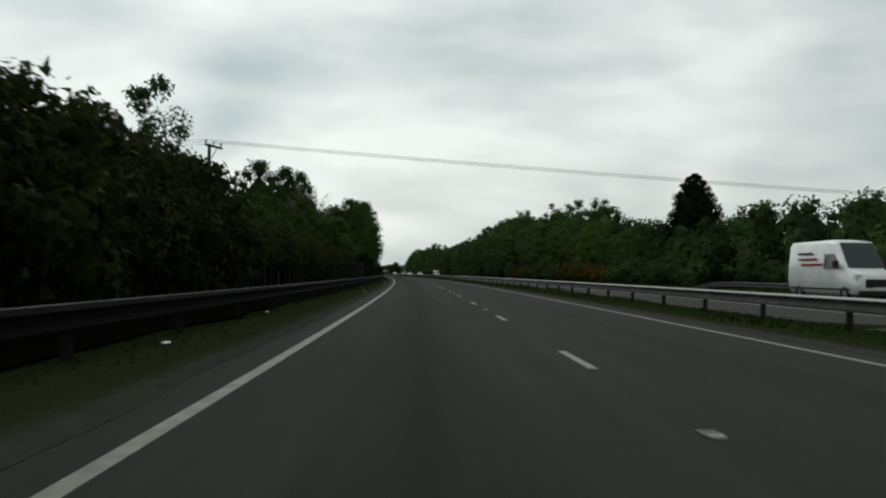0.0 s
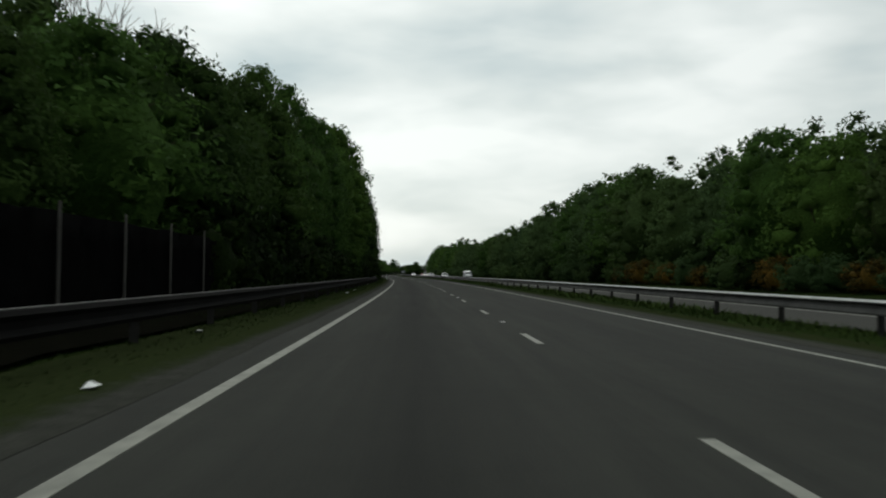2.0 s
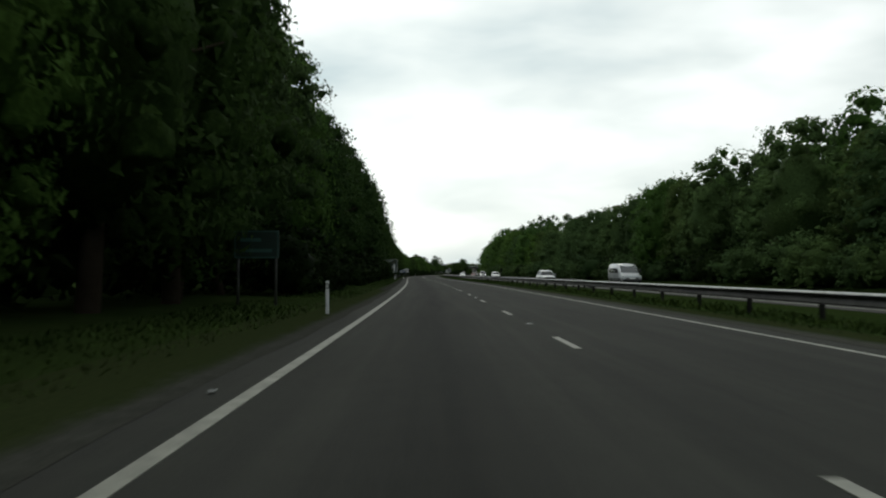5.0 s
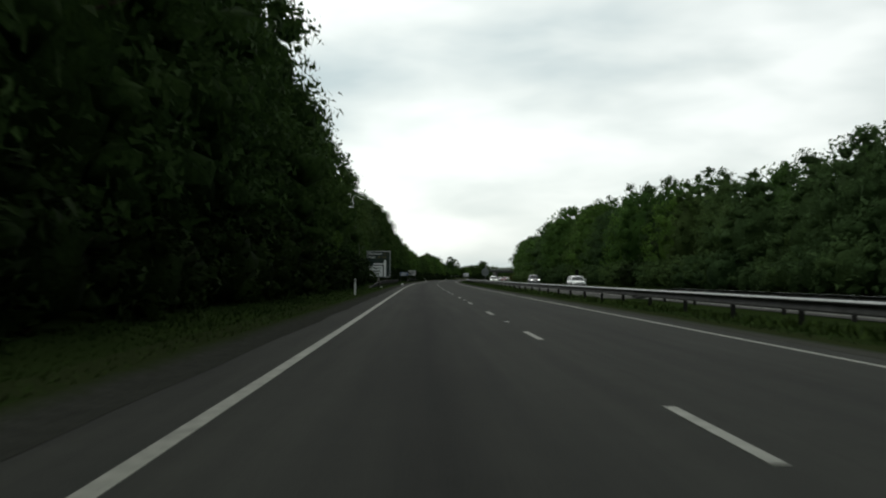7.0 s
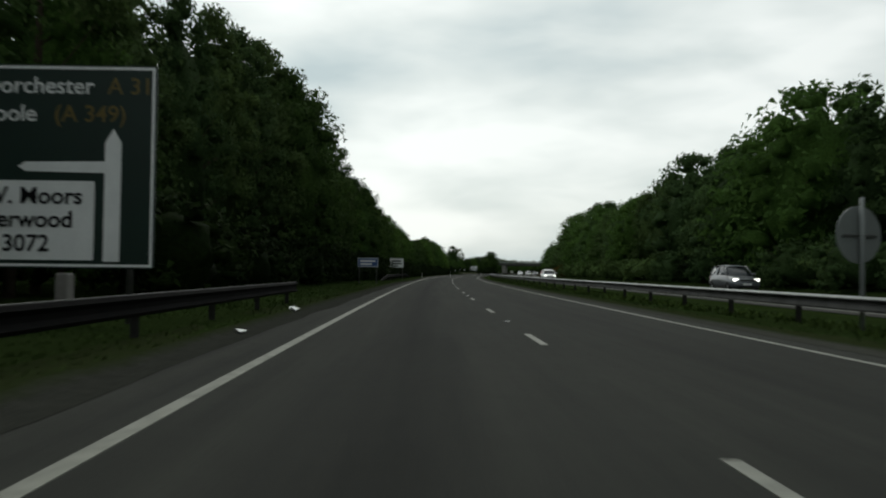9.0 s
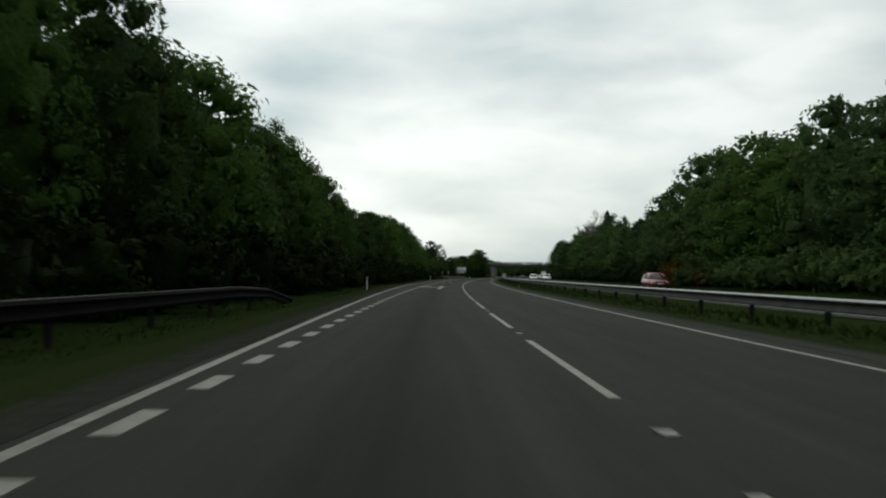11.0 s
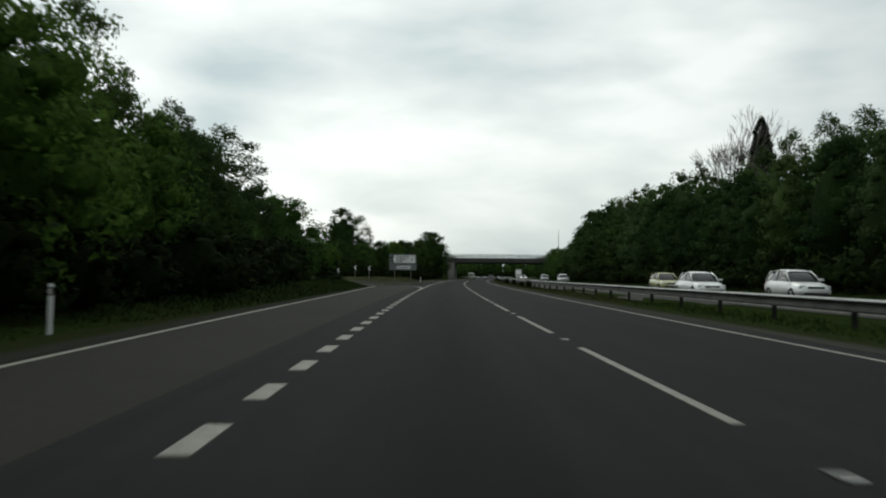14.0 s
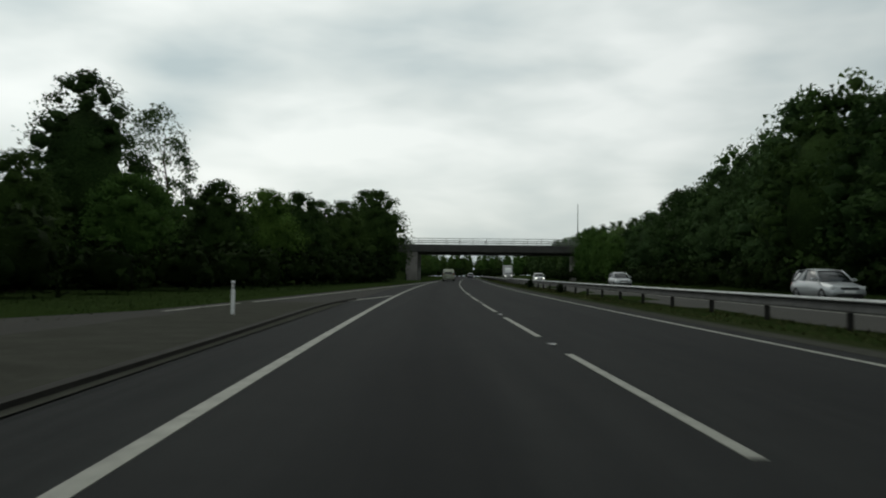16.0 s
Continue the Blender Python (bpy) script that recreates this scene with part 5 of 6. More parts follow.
# ---- signs ----
def lettering(name, text, size, x, z, y, mat, parent, align="LEFT", label="", bold=0.006):
    """Flat letters standing on a sign face that looks along -y."""
    cu = bpy.data.curves.new(name, "FONT")
    cu.body, cu.size, cu.align_x, cu.align_y = text, size * K, align, "CENTER"
    cu.extrude = 0.004 * K
    cu.offset = bold * size * K
    tmp = new(name + "_curve", cu)
    me = bpy.data.meshes.new_from_object(tmp.evaluated_get(bpy.context.evaluated_depsgraph_get()))
    bpy.data.objects.remove(tmp)
    bpy.data.curves.remove(cu)
    me.name = name
    me.transform(Matrix.Translation((x * K, y * K, z * K)) @ Matrix.Rotation(math.pi / 2, 4, "X"))
    me.materials.clear()
    me.materials.append(mat)
    ob = new(name, me)
    ob.parent = parent
    if label:
        ob["label"] = label
    return ob


def plate(name, outline, y, thick, mat, parent, label=""):
    """A flat shape in the x-z plane, thick towards +y."""
    bm = bmesh.new()
    front = [bm.verts.new((x, y, z)) for x, z in outline]
    back = [bm.verts.new((x, y + thick, z)) for x, z in outline]
    bm.faces.new(front)
    bm.faces.new(back[::-1])
    n = len(outline)
    for i in range(n):
        bm.faces.new((front[i], back[i], back[(i + 1) % n], front[(i + 1) % n]))
    return part(name, bm, mat, parent, label)


def rect(x0, x1, z0, z1, r=0.0):
    if not r:
        return [(x0, z0), (x1, z0), (x1, z1), (x0, z1)]
    out = []
    for cx, cz, a0 in ((x1 - r, z0 + r, -90), (x1 - r, z1 - r, 0), (x0 + r, z1 - r, 90), (x0 + r, z0 + r, 180)):
        out += [(cx + r * math.cos(radians(a0 + d)), cz + r * math.sin(radians(a0 + d))) for d in (0, 30, 60, 90)]
    return out


def frame_plate(name, x0, x1, z0, z1, w, y, mat, parent):
    """A thin border line made of four strips joined into one frame."""
    bm = bmesh.new()
    for a in ((x0, x1, z0, z0 + w), (x0, x1, z1 - w, z1), (x0, x0 + w, z0 + w, z1 - w), (x1 - w, x1, z0 + w, z1 - w)):
        box(bm, a[0], a[1], y - 0.004, y, a[2], a[3])
    return part(name, bm, mat, parent)


def posts(parent, xs, top, radius=0.057, mat=None, y=0.09):
    for x in xs:
        bm = bmesh.new()
        tube(bm, [(x, y, -0.4), (x, y, top * 0.5), (x, y, top)], radius, 10)
        part("post", bm, mat or M_POST, parent, smooth=True)


def direction_sign():
    """Large green advance sign with the junction drawn on it."""
    r = root("direction_sign", place(399.3, -7.95, 0.1, 0), "large green direction sign with a white junction panel", "road sign")
    w, z0, z1 = 1.58, 0.93, 4.41
    posts(r, (-1.15, 1.15), 4.3)
    plate("board", rect(-w, w, z0, z1, 0.06), 0.0, 0.03, M_GREENSIGN, r)
    frame_plate("border", -w + 0.03, w - 0.03, z0 + 0.03, z1 - 0.03, 0.045, -0.001, M_WHITE, r)
    lettering("lettering", "Dorchester", 0.40, -1.37, 4.04, -0.006, M_WHITE, r)
    lettering("lettering", "A 31", 0.40, 0.74, 4.04, -0.006, M_YELLOW, r)
    lettering("lettering", "Poole", 0.40, -1.37, 3.56, -0.006, M_WHITE, r)
    lettering("lettering", "(A 349)", 0.40, -0.16, 3.56, -0.006, M_YELLOW, r)
    plate("route_arrow", [(0.72, 1.05), (1.00, 1.05), (1.00, 3.08), (0.86, 3.32), (0.72, 3.08), (0.72, 2.76), (-0.62, 2.74), (-0.74, 2.66), (-0.62, 2.58), (0.72, 2.56)], -0.005, 0.004, M_WHITE, r)
    plate("panel", rect(-1.44, 0.56, 1.07, 2.42, 0.03), -0.005, 0.004, M_WHITE, r)
    for text, z in (("W. Moors", 2.15), ("Verwood", 1.75), ("B 3072", 1.34)):
        lettering("lettering", text, 0.40, -1.32, z, -0.010, M_BLACK, r, bold=0.018)
    bm = bmesh.new()
    box(bm, -0.11, 0.11, 0.05, 0.35, -0.2, 0.85, 0.03)
    part("control_box", bm, M_CONC, r, "pale steel cabinet below the board")


def chevron_outline(x, z, w, h):
    t = w * 0.48
    return [(x + w / 2, z + h / 2), (x + w / 2 - t, z + h / 2), (x - w / 2, z), (x + w / 2 - t, z - h / 2), (x + w / 2, z - h / 2), (x - w / 2 + t, z)]


def exit_sign():
    r = root("exit_sign", place(714.8, -7.12, 0.0, 0), "grey exit sign with two white pointed panels", "road sign")
    posts(r, (-0.95, 0.92), 3.3, 0.044, M_GREYBACK)
    plate("board", rect(-1.56, 1.56, 1.60, 3.45, 0.08), 0.0, 0.03, M_GREYBACK, r)

    def pointed(x0, x1, z0, z1, p, y, mat, name):
        zc = (z0 + z1) / 2
        k = 0.05
        plate(name, [(x0, zc), (x0 + p, z0), (x1 - k, z0), (x1, z0 + k), (x1, z1 - k), (x1 - k, z1), (x0 + p, z1)], y, 0.004, mat, r)
    pointed(-1.50, 1.50, 2.34, 3.40, 0.30, -0.004, M_BLACK, "panel_edge")
    pointed(-1.41, 1.435, 2.41, 3.33, 0.275, -0.008, M_WHITE, "panel")
    pointed(-0.92, 0.92, 1.67, 2.18, 0.18, -0.004, M_BLACK, "panel_edge")
    pointed(-0.845, 0.865, 1.72, 2.13, 0.155, -0.008, M_WHITE, "panel")
    plate("chevron", chevron_outline(-1.17, 2.87, 0.40, 0.80), -0.012, 0.004, M_BLACK, r)
    plate("chevron", chevron_outline(-0.68, 1.925, 0.17, 0.32), -0.012, 0.004, M_BLACK, r)
    for text, size, x, z in (("Westmoors", 0.298, -0.80, 3.14), ("Verwood", 0.29, -0.80, 2.86), ("B 3072", 0.29, -0.80, 2.58), ("5", 0.29, 0.96, 2.86), ("Ferndown", 0.298, -0.50, 1.92)):
        lettering("lettering", text, size, x, z, -0.013, M_BLACK, r, bold=0.023)
    lettering("lettering", "3", 0.17, 1.14, 3.20, -0.013, M_BLACK, r)
    lettering("lettering", "4", 0.17, 1.24, 3.11, -0.013, M_BLACK, r)


def board_sign(s, lat, z0, w, h, mat, label, bars, legs=(-0.42, 0.42), bar_mat=None, kind="road_sign"):
    """A plain board on two legs whose writing is too small to read."""
    r = root(kind, place(s, lat, ground_z(s, lat), 0), label, "road sign")
    posts(r, [w * k for k in legs], z0 + h * 0.95, 0.045)
    plate("board", rect(-w / 2, w / 2, z0, z0 + h, 0.04), 0.0, 0.03, mat, r)
    frame_plate("border", -w / 2 + 0.02, w / 2 - 0.02, z0 + 0.02, z0 + h - 0.02, 0.03, -0.001, bar_mat or M_WHITE, r)
    for x0, x1, za, zb in bars:
        plate("text_bar", rect(x0 * w, x1 * w, z0 + za * h, z0 + zb * h), -0.004, 0.003, bar_mat or M_WHITE, r)
    return r


def chevron_post(s, lat, z, turn):
    r = root("chevron_sign", place(s, lat, ground_z(s, lat), turn), "black and white bend chevron on a grey post", "road sign", "bend chevrons")
    posts(r, (0.0,), z + 0.3, 0.04, M_GREYBACK)
    plate("board", rect(-0.22, 0.22, z - 0.27, z + 0.27, 0.03), 0.0, 0.02, M_BLACK, r)
    plate("chevron", chevron_outline(0, z, 0.34, 0.48), -0.005, 0.004, M_WHITE, r)


def marker_post(s, lat):
    r = root("marker_post", place(s, lat, ground_z(s, lat) + 0.02, RNG.uniform(-8, 8)), "white verge marker post with a reflector", "marker post", "verge marker posts")
    bm = bmesh.new()
    box(bm, -0.044, 0.044, -0.018, 0.018, -0.2, 0.86, 0.012)
    part("body", bm, M_WHITE, r)
    bm = bmesh.new()
    box(bm, -0.047, 0.047, -0.021, 0.021, 0.66, 0.80, 0.004)
    part("band", bm, M_BLACK, r, "black band")
    bm = bmesh.new()
    box(bm, -0.03, 0.03, -0.028, -0.021, 0.68, 0.78)
    part("reflector", bm, M_STUD, r)


direction_sign()
exit_sign()
board_sign(229.8, -7.2, 1.40, 1.34, 0.84, M_GREENSIGN, "small green sign with faded white lines on dark legs", [(-0.36, 0.1, 0.60, 0.72), (-0.36, 0.34, 0.22, 0.34)], bar_mat=M_FADED)
board_sign(443.5, -6.4, 1.25, 1.5, 0.66, M_BLUESIGN, "small blue board on two legs beside the road", [(-0.38, 0.36, 0.55, 0.75), (-0.38, 0.2, 0.22, 0.40)])
board_sign(484.5, -7.0, 1.50, 1.75, 1.2, M_WHITE, "white board with dark lines on two legs", [(-0.36, 0.3, 0.62, 0.76), (-0.36, 0.36, 0.36, 0.50), (-0.36, 0.1, 0.12, 0.24)], bar_mat=M_BLACK)
for s, lat, z, turn in ((722, -15.7, 1.60, 22), (719.2, -13.2, 1.92, 18), (716.6, -11.2, 1.82, 14)):
    chevron_post(s, lat, z, turn)
for s, lat in ((226.5, -4.68), (336.9, -5.6), (532.4, -6.6), (637.1, -8.55), (743.7, -6.75)):
    marker_post(s, lat)


def back_sign(s, lat, face, top, label):
    """A round sign seen from behind, on one pole."""
    r = root("road_sign", place(s, lat, ground_z(s, lat), 198), label, "road sign")
    posts(r, (0.0,), top, 0.04, M_GREYBACK)
    plate("sign_face", [(0.54 * math.cos(2 * math.pi * k / 32), face + 0.54 * math.sin(2 * math.pi * k / 32)) for k in range(32)], 0.0, 0.02, M_GREYBACK, r)
    for dz in (-0.02,):
        bm = bmesh.new()
        box(bm, -0.40, 0.40, 0.02, 0.05, face + dz - 0.02, face + dz + 0.02)
        part("stiffener", bm, M_POST, r)


back_sign(400.4, 6.36, 1.80, 2.5, "round steel sign seen from behind on a grey pole")
board_sign(405, 19.6, 1.5, 0.5, 0.8, M_BLACK, "small dark sign seen from behind on the far verge", [], legs=(0.0,), bar_mat=M_BLACK)


# ---- overhead line ----
def power_pole():
    s, lat, h = 57.0, -16.35, 9.6
    r = root("power_pole", place(s, lat, ground_z(s, lat), -22), "wooden power pole with a crossarm and three insulators", "utility pole")
    bm = bmesh.new()
    tube(bm, [(0, 0, -0.5), (0.02, 0, h * 0.5), (0.0, 0, h)], [0.16, 0.14, 0.11], 10)
    part("pole", bm, M_WOOD, r, smooth=True)
    bm = bmesh.new()
    box(bm, 0.06, 0.18, -0.65, 1.3, h - 0.22, h - 0.07, 0.015)
    part("crossarm", bm, M_WOOD, r)
    bm = bmesh.new()
    tube(bm, [(0.1, 0.1, h - 1.0), (0.12, 0.75, h - 0.2)], 0.03, 5)
    part("brace", bm, M_POST, r)
    for x, y, z in ((0.12, -0.55, h - 0.07), (0.12, 0.33, h - 0.07), (0.12, 1.2, h - 0.07)):
        bm = bmesh.new()
        tube(bm, [(x, y, z), (x, y, z + 0.1), (x, y, z + 0.12), (x, y, z + 0.28)], [0.03, 0.03, 0.08, 0.05], 8)
        part("insulator", bm, M_POST, r)
    # three wires that hang across both carriageways
    base = place(s, lat, ground_z(s, lat), -22)
    for y, z in ((-0.55, h + 0.2), (0.33, h + 0.2), (1.2, h + 0.2)):
        for end_s, end_lat, end_z, sag in ((57, 62, 5.4, 0.3), (66, -95, 10.2, 1.2)):
            a = base @ Vector((0.12 * K, y * K, z * K))
            b = at(end_s, end_lat, end_z + 0.3) + Vector((0.37 * y * K, 0.93 * y * K, 0))
            pts = []
            for k in range(25):
                u = k / 24
                p = a.lerp(b, u)
                p.z -= 4 * sag * K * u * (1 - u)
                pts.append(p)
            bm = bmesh.new()
            tube(bm, pts, 0.009, 4)
            me = bpy.data.meshes.new("wire")
            bm.to_mesh(me)
            bm.free()
            me.materials.append(M_BLACK)
            ob = tagged(new("power_wire", me), "thin dark overhead wire across the road", "wire", "overhead wires")


power_pole()


def radio_mast():
    r = root("mast", place(905, 26, 0.0), "thin far-off steel mast above the trees", "mast")
    bm = bmesh.new()
    tube(bm, [(0, 0, 0), (0, 0, 9), (0, 0, 17.5)], [0.16, 0.12, 0.06], 6)
    part("pole", bm, M_POST, r)


radio_mast()


# ---- vehicles on the road ----
M_GLASS, _nt, _b = material("car_glass", 0.06, 0.0, 0.8)
_b.inputs["Base Color"].default_value = (0.012, 0.015, 0.017, 1)
M_LAMP, _nt, _b = material("head_lamp", 0.15, 0.0, 0.6)
_b.inputs["Base Color"].default_value = (0.7, 0.72, 0.72, 1)
M_LIT, _nt, _b = material("lit_head_lamp", 0.2)
_b.inputs["Emission Color"].default_value = (1.0, 0.97, 0.9, 1)
_b.inputs["Emission Strength"].default_value = 3.0
M_TRIM = plain("black_trim", (0.015, 0.015, 0.016), 0.6, vary=0.2, relief=0.05)
M_RIM = plain("alloy_rim", (0.32, 0.33, 0.34), 0.35, 0.7, 0.2, relief=0.05)
M_TAIL = plain("tail_lamp", (0.25, 0.02, 0.015), 0.3, vary=0.2, relief=0.0)


def paint(name, colour):
    m, nt, b = material(name, 0.32, 0.15, 0.5)
    dirt = ramp(nt, noise_of(nt, 2.2, 4.0, 0.6), [(0.35, tuple(c * 0.82 for c in colour)), (0.7, colour)])
    nt.links.new(dirt, b.inputs["Base Color"])
    b.inputs["Coat Weight"].default_value = 0.4
    return m


def loft(name, stations, mat, parent, power=0.0):
    """A closed body through cross-sections (y, half width low, half width mid, half width top, z low, z mid, z top)."""
    bm = bmesh.new()
    rings = []
    for y, wl, wm, wt, zl, zm, zt in stations:
        half = [(wl * 0.82, zl), (wl, zl + (zm - zl) * 0.18), (wm, zl + (zm - zl) * 0.6), (wm * 0.985, zm), (wt, zt - (zt - zm) * 0.14), (wt * 0.86, zt - (zt - zm) * 0.02), (wt * 0.4, zt)]
        ring = [(x, z) for x, z in half] + [(-x, z) for x, z in half[::-1]]
        rings.append([bm.verts.new((x, y, z)) for x, z in ring])
    n = len(rings[0])
    for a, b in zip(rings, rings[1:]):
        for k in range(n):
            bm.faces.new((a[k], a[(k + 1) % n], b[(k + 1) % n], b[k]))
    bm.faces.new(rings[0])
    bm.faces.new(rings[-1])
    return part(name, bm, mat, parent, smooth=True)


def wheel(parent, x, y, r):
    side = 1 if x > 0 else -1
    prof = [(0.10, r * 0.62), (0.11, r * 0.93), (0.08, r), (-0.08, r), (-0.11, r * 0.93), (-0.10, r * 0.62)]
    bm = bmesh.new()
    sides = 22
    rings = [[bm.verts.new((x + dx, y + rr * math.cos(2 * math.pi * k / sides), r + rr * math.sin(2 * math.pi * k / sides))) for k in range(sides)] for dx, rr in prof]
    for i in range(len(rings)):
        a, b = rings[i], rings[(i + 1) % len(rings)]
        for k in range(sides):
            bm.faces.new((a[k], a[(k + 1) % sides], b[(k + 1) % sides], b[k]))
    tyre = part("tyre", bm, M_RUBBER, None, smooth=True)
    hub = new("wheel")
    hub.parent = parent
    tyre.parent = hub
    bm = bmesh.new()
    xo = x + side * 0.075
    c = [bm.verts.new((xo, y + r * 0.63 * math.cos(2 * math.pi * k / 20), r + r * 0.63 * math.sin(2 * math.pi * k / 20))) for k in range(20)]
    d = [bm.verts.new((xo - side * 0.05, v.co.y, v.co.z)) for v in c]
    e = [bm.verts.new((xo + side * 0.012, y + r * 0.16 * math.cos(2 * math.pi * k / 20), r + r * 0.16 * math.sin(2 * math.pi * k / 20))) for k in range(20)]
    for k in range(20):
        j = (k + 1) % 20
        bm.faces.new((c[k], c[j], d[j], d[k]))
        if k % 4 < 2:                # spokes with open gaps between them
            bm.faces.new((c[k], c[j], e[j], e[k]))
    bm.faces.new(e)
    part("rim", bm, M_RIM, hub)


def quad_panel(name, corners, mat, parent, out=(0, 0, 0)):
    """A flat pane from four corners, 12 mm thick."""
    bm = bmesh.new()
    p = [Vector(c) for c in corners]
    nrm = (p[1] - p[0]).cross(p[3] - p[0]).normalized() * 0.012
    a = [bm.verts.new(q + nrm) for q in p]
    b = [bm.verts.new(q - nrm) for q in p]
    bm.faces.new(a)
    bm.faces.new(b[::-1])
    for i in range(4):
        bm.faces.new((a[i], b[i], b[(i + 1) % 4], a[(i + 1) % 4]))
    return part(name, bm, mat, parent)


def lamps(r, y, w, z0, z1, lit, inner):
    for sx in (-1, 1):
        bm = bmesh.new()
        box(bm, min(sx * inner, sx * w), max(sx * inner, sx * w), y - 0.16, y + 0.02, z0, z1, 0.02)
        part("headlight", bm, M_LIT if lit else M_LAMP, r)


def car(s, lat, mat, label, length=4.2, width=1.76, height=1.47, lit=False, saloon=False, turn=180, group="cars on the opposite carriageway", category="car"):
    r = root("car", place(s, lat, 0.0, turn), label, category, group)
    h, w, f = length / 2, width / 2, height / 1.47
    zb = 0.90 * f
    loft("body", [(-h, w * .62, w * .80, w * .62, .40, .62 * f, zb - .10), (-h + .12, w * .86, w * .94, w * .82, .30, .66 * f, zb + .01), (-h + .75, w * .95, w, w * .90, .22, .68 * f, zb + .05),
                  (0.0, w * .96, w, w * .92, .20, .66 * f, zb + .02), (h - 1.25, w * .95, w, w * .90, .22, .62 * f, zb - .02), (h - .42, w * .92, w * .97, w * .80, .24, .56 * f, zb - .13),
                  (h - .10, w * .84, w * .88, w * .66, .28, .50 * f, zb - .25), (h, w * .70, w * .72, w * .52, .36, .46 * f, zb - .34)], mat, r)
    yr, yt0, yt1, yf = -h + (.62 if saloon else .10), -h + (1.15 if saloon else .55), h - 2.05, h - 1.22
    gh = [(yr, w * .84, w * .84, w * .60, zb - .06, zb - .02, zb + .03), (yt0, w * .86, w * .84, w * .66, zb - .06, zb + .05, height - .05), ((yt0 + yt1) / 2, w * .87, w * .85, w * .68, zb - .06, zb + .05, height),
          (yt1, w * .87, w * .84, w * .66, zb - .06, zb + .05, height - .05), (yf, w * .86, w * .82, w * .64, zb - .08, zb - .04, zb - .01)]
    loft("window", gh, M_GLASS, r)
    bm = bmesh.new()
    rows = []
    for y, z in ((yt0 - .10, height - .10), (yt0, height - .035), ((yt0 + yt1) / 2, height + .012), (yt1, height - .035), (yt1 + .12, height - .10)):
        rows.append([bm.verts.new((x * w, y, z - (0.0 if abs(x) < .6 else .05))) for x in (-.69, -.5, 0, .5, .69)])
    for a, b in zip(rows, rows[1:]):
        for k in range(4):
            bm.faces.new((a[k], a[k + 1], b[k + 1], b[k]))
    part("roof", bm, mat, r, smooth=True)
    for sx in (-1, 1):
        for y0, y1 in ((yf, yt1 + .10), ((yt0 + yt1) / 2 + .05, (yt0 + yt1) / 2 - .02), (yr + .05, yt0 - .06)):
            bm = bmesh.new()
            tube(bm, [(sx * w * .855, y0, zb), (sx * w * .80, (y0 * .5 + y1 * .5), (zb + height) / 2 - .02), (sx * w * .68, y1, height - .07)], .036, 6)
            part("pillar", bm, mat, r, smooth=True)
        bm = bmesh.new()
        box(bm, min(sx * w * .93, sx * (w + .17)), max(sx * w * .93, sx * (w + .17)), yf - .28, yf - .16, zb + .02, zb + .15, .03)
        part("mirror", bm, mat, r)
        for y in (-h + .78, h - .86):
            wheel(r, sx * (w - .10), y, .315)
        bm = bmesh.new()
        box(bm, min(sx * w * .55, sx * w * .86), max(sx * w * .55, sx * w * .86), -h - .005, -h + .12, zb - .24, zb - .06, .02)
        part("tail_light", bm, M_TAIL, r)
    lamps(r, h - .12, w * .86, zb - .34, zb - .20, lit, w * .50)
    bm = bmesh.new()
    box(bm, -w * .46, w * .46, h - .06, h + .012, zb - .36, zb - .25, .015)
    part("grille", bm, M_TRIM, r)
    bm = bmesh.new()
    box(bm, -w * .66, w * .66, h - .10, h + .006, .30, .40, .02)
    part("bumper_vent", bm, M_TRIM, r)
    bm = bmesh.new()
    box(bm, -.26, .26, h + .004, h + .020, .43, .54)
    part("plate", bm, M_WHITE, r)
    return r


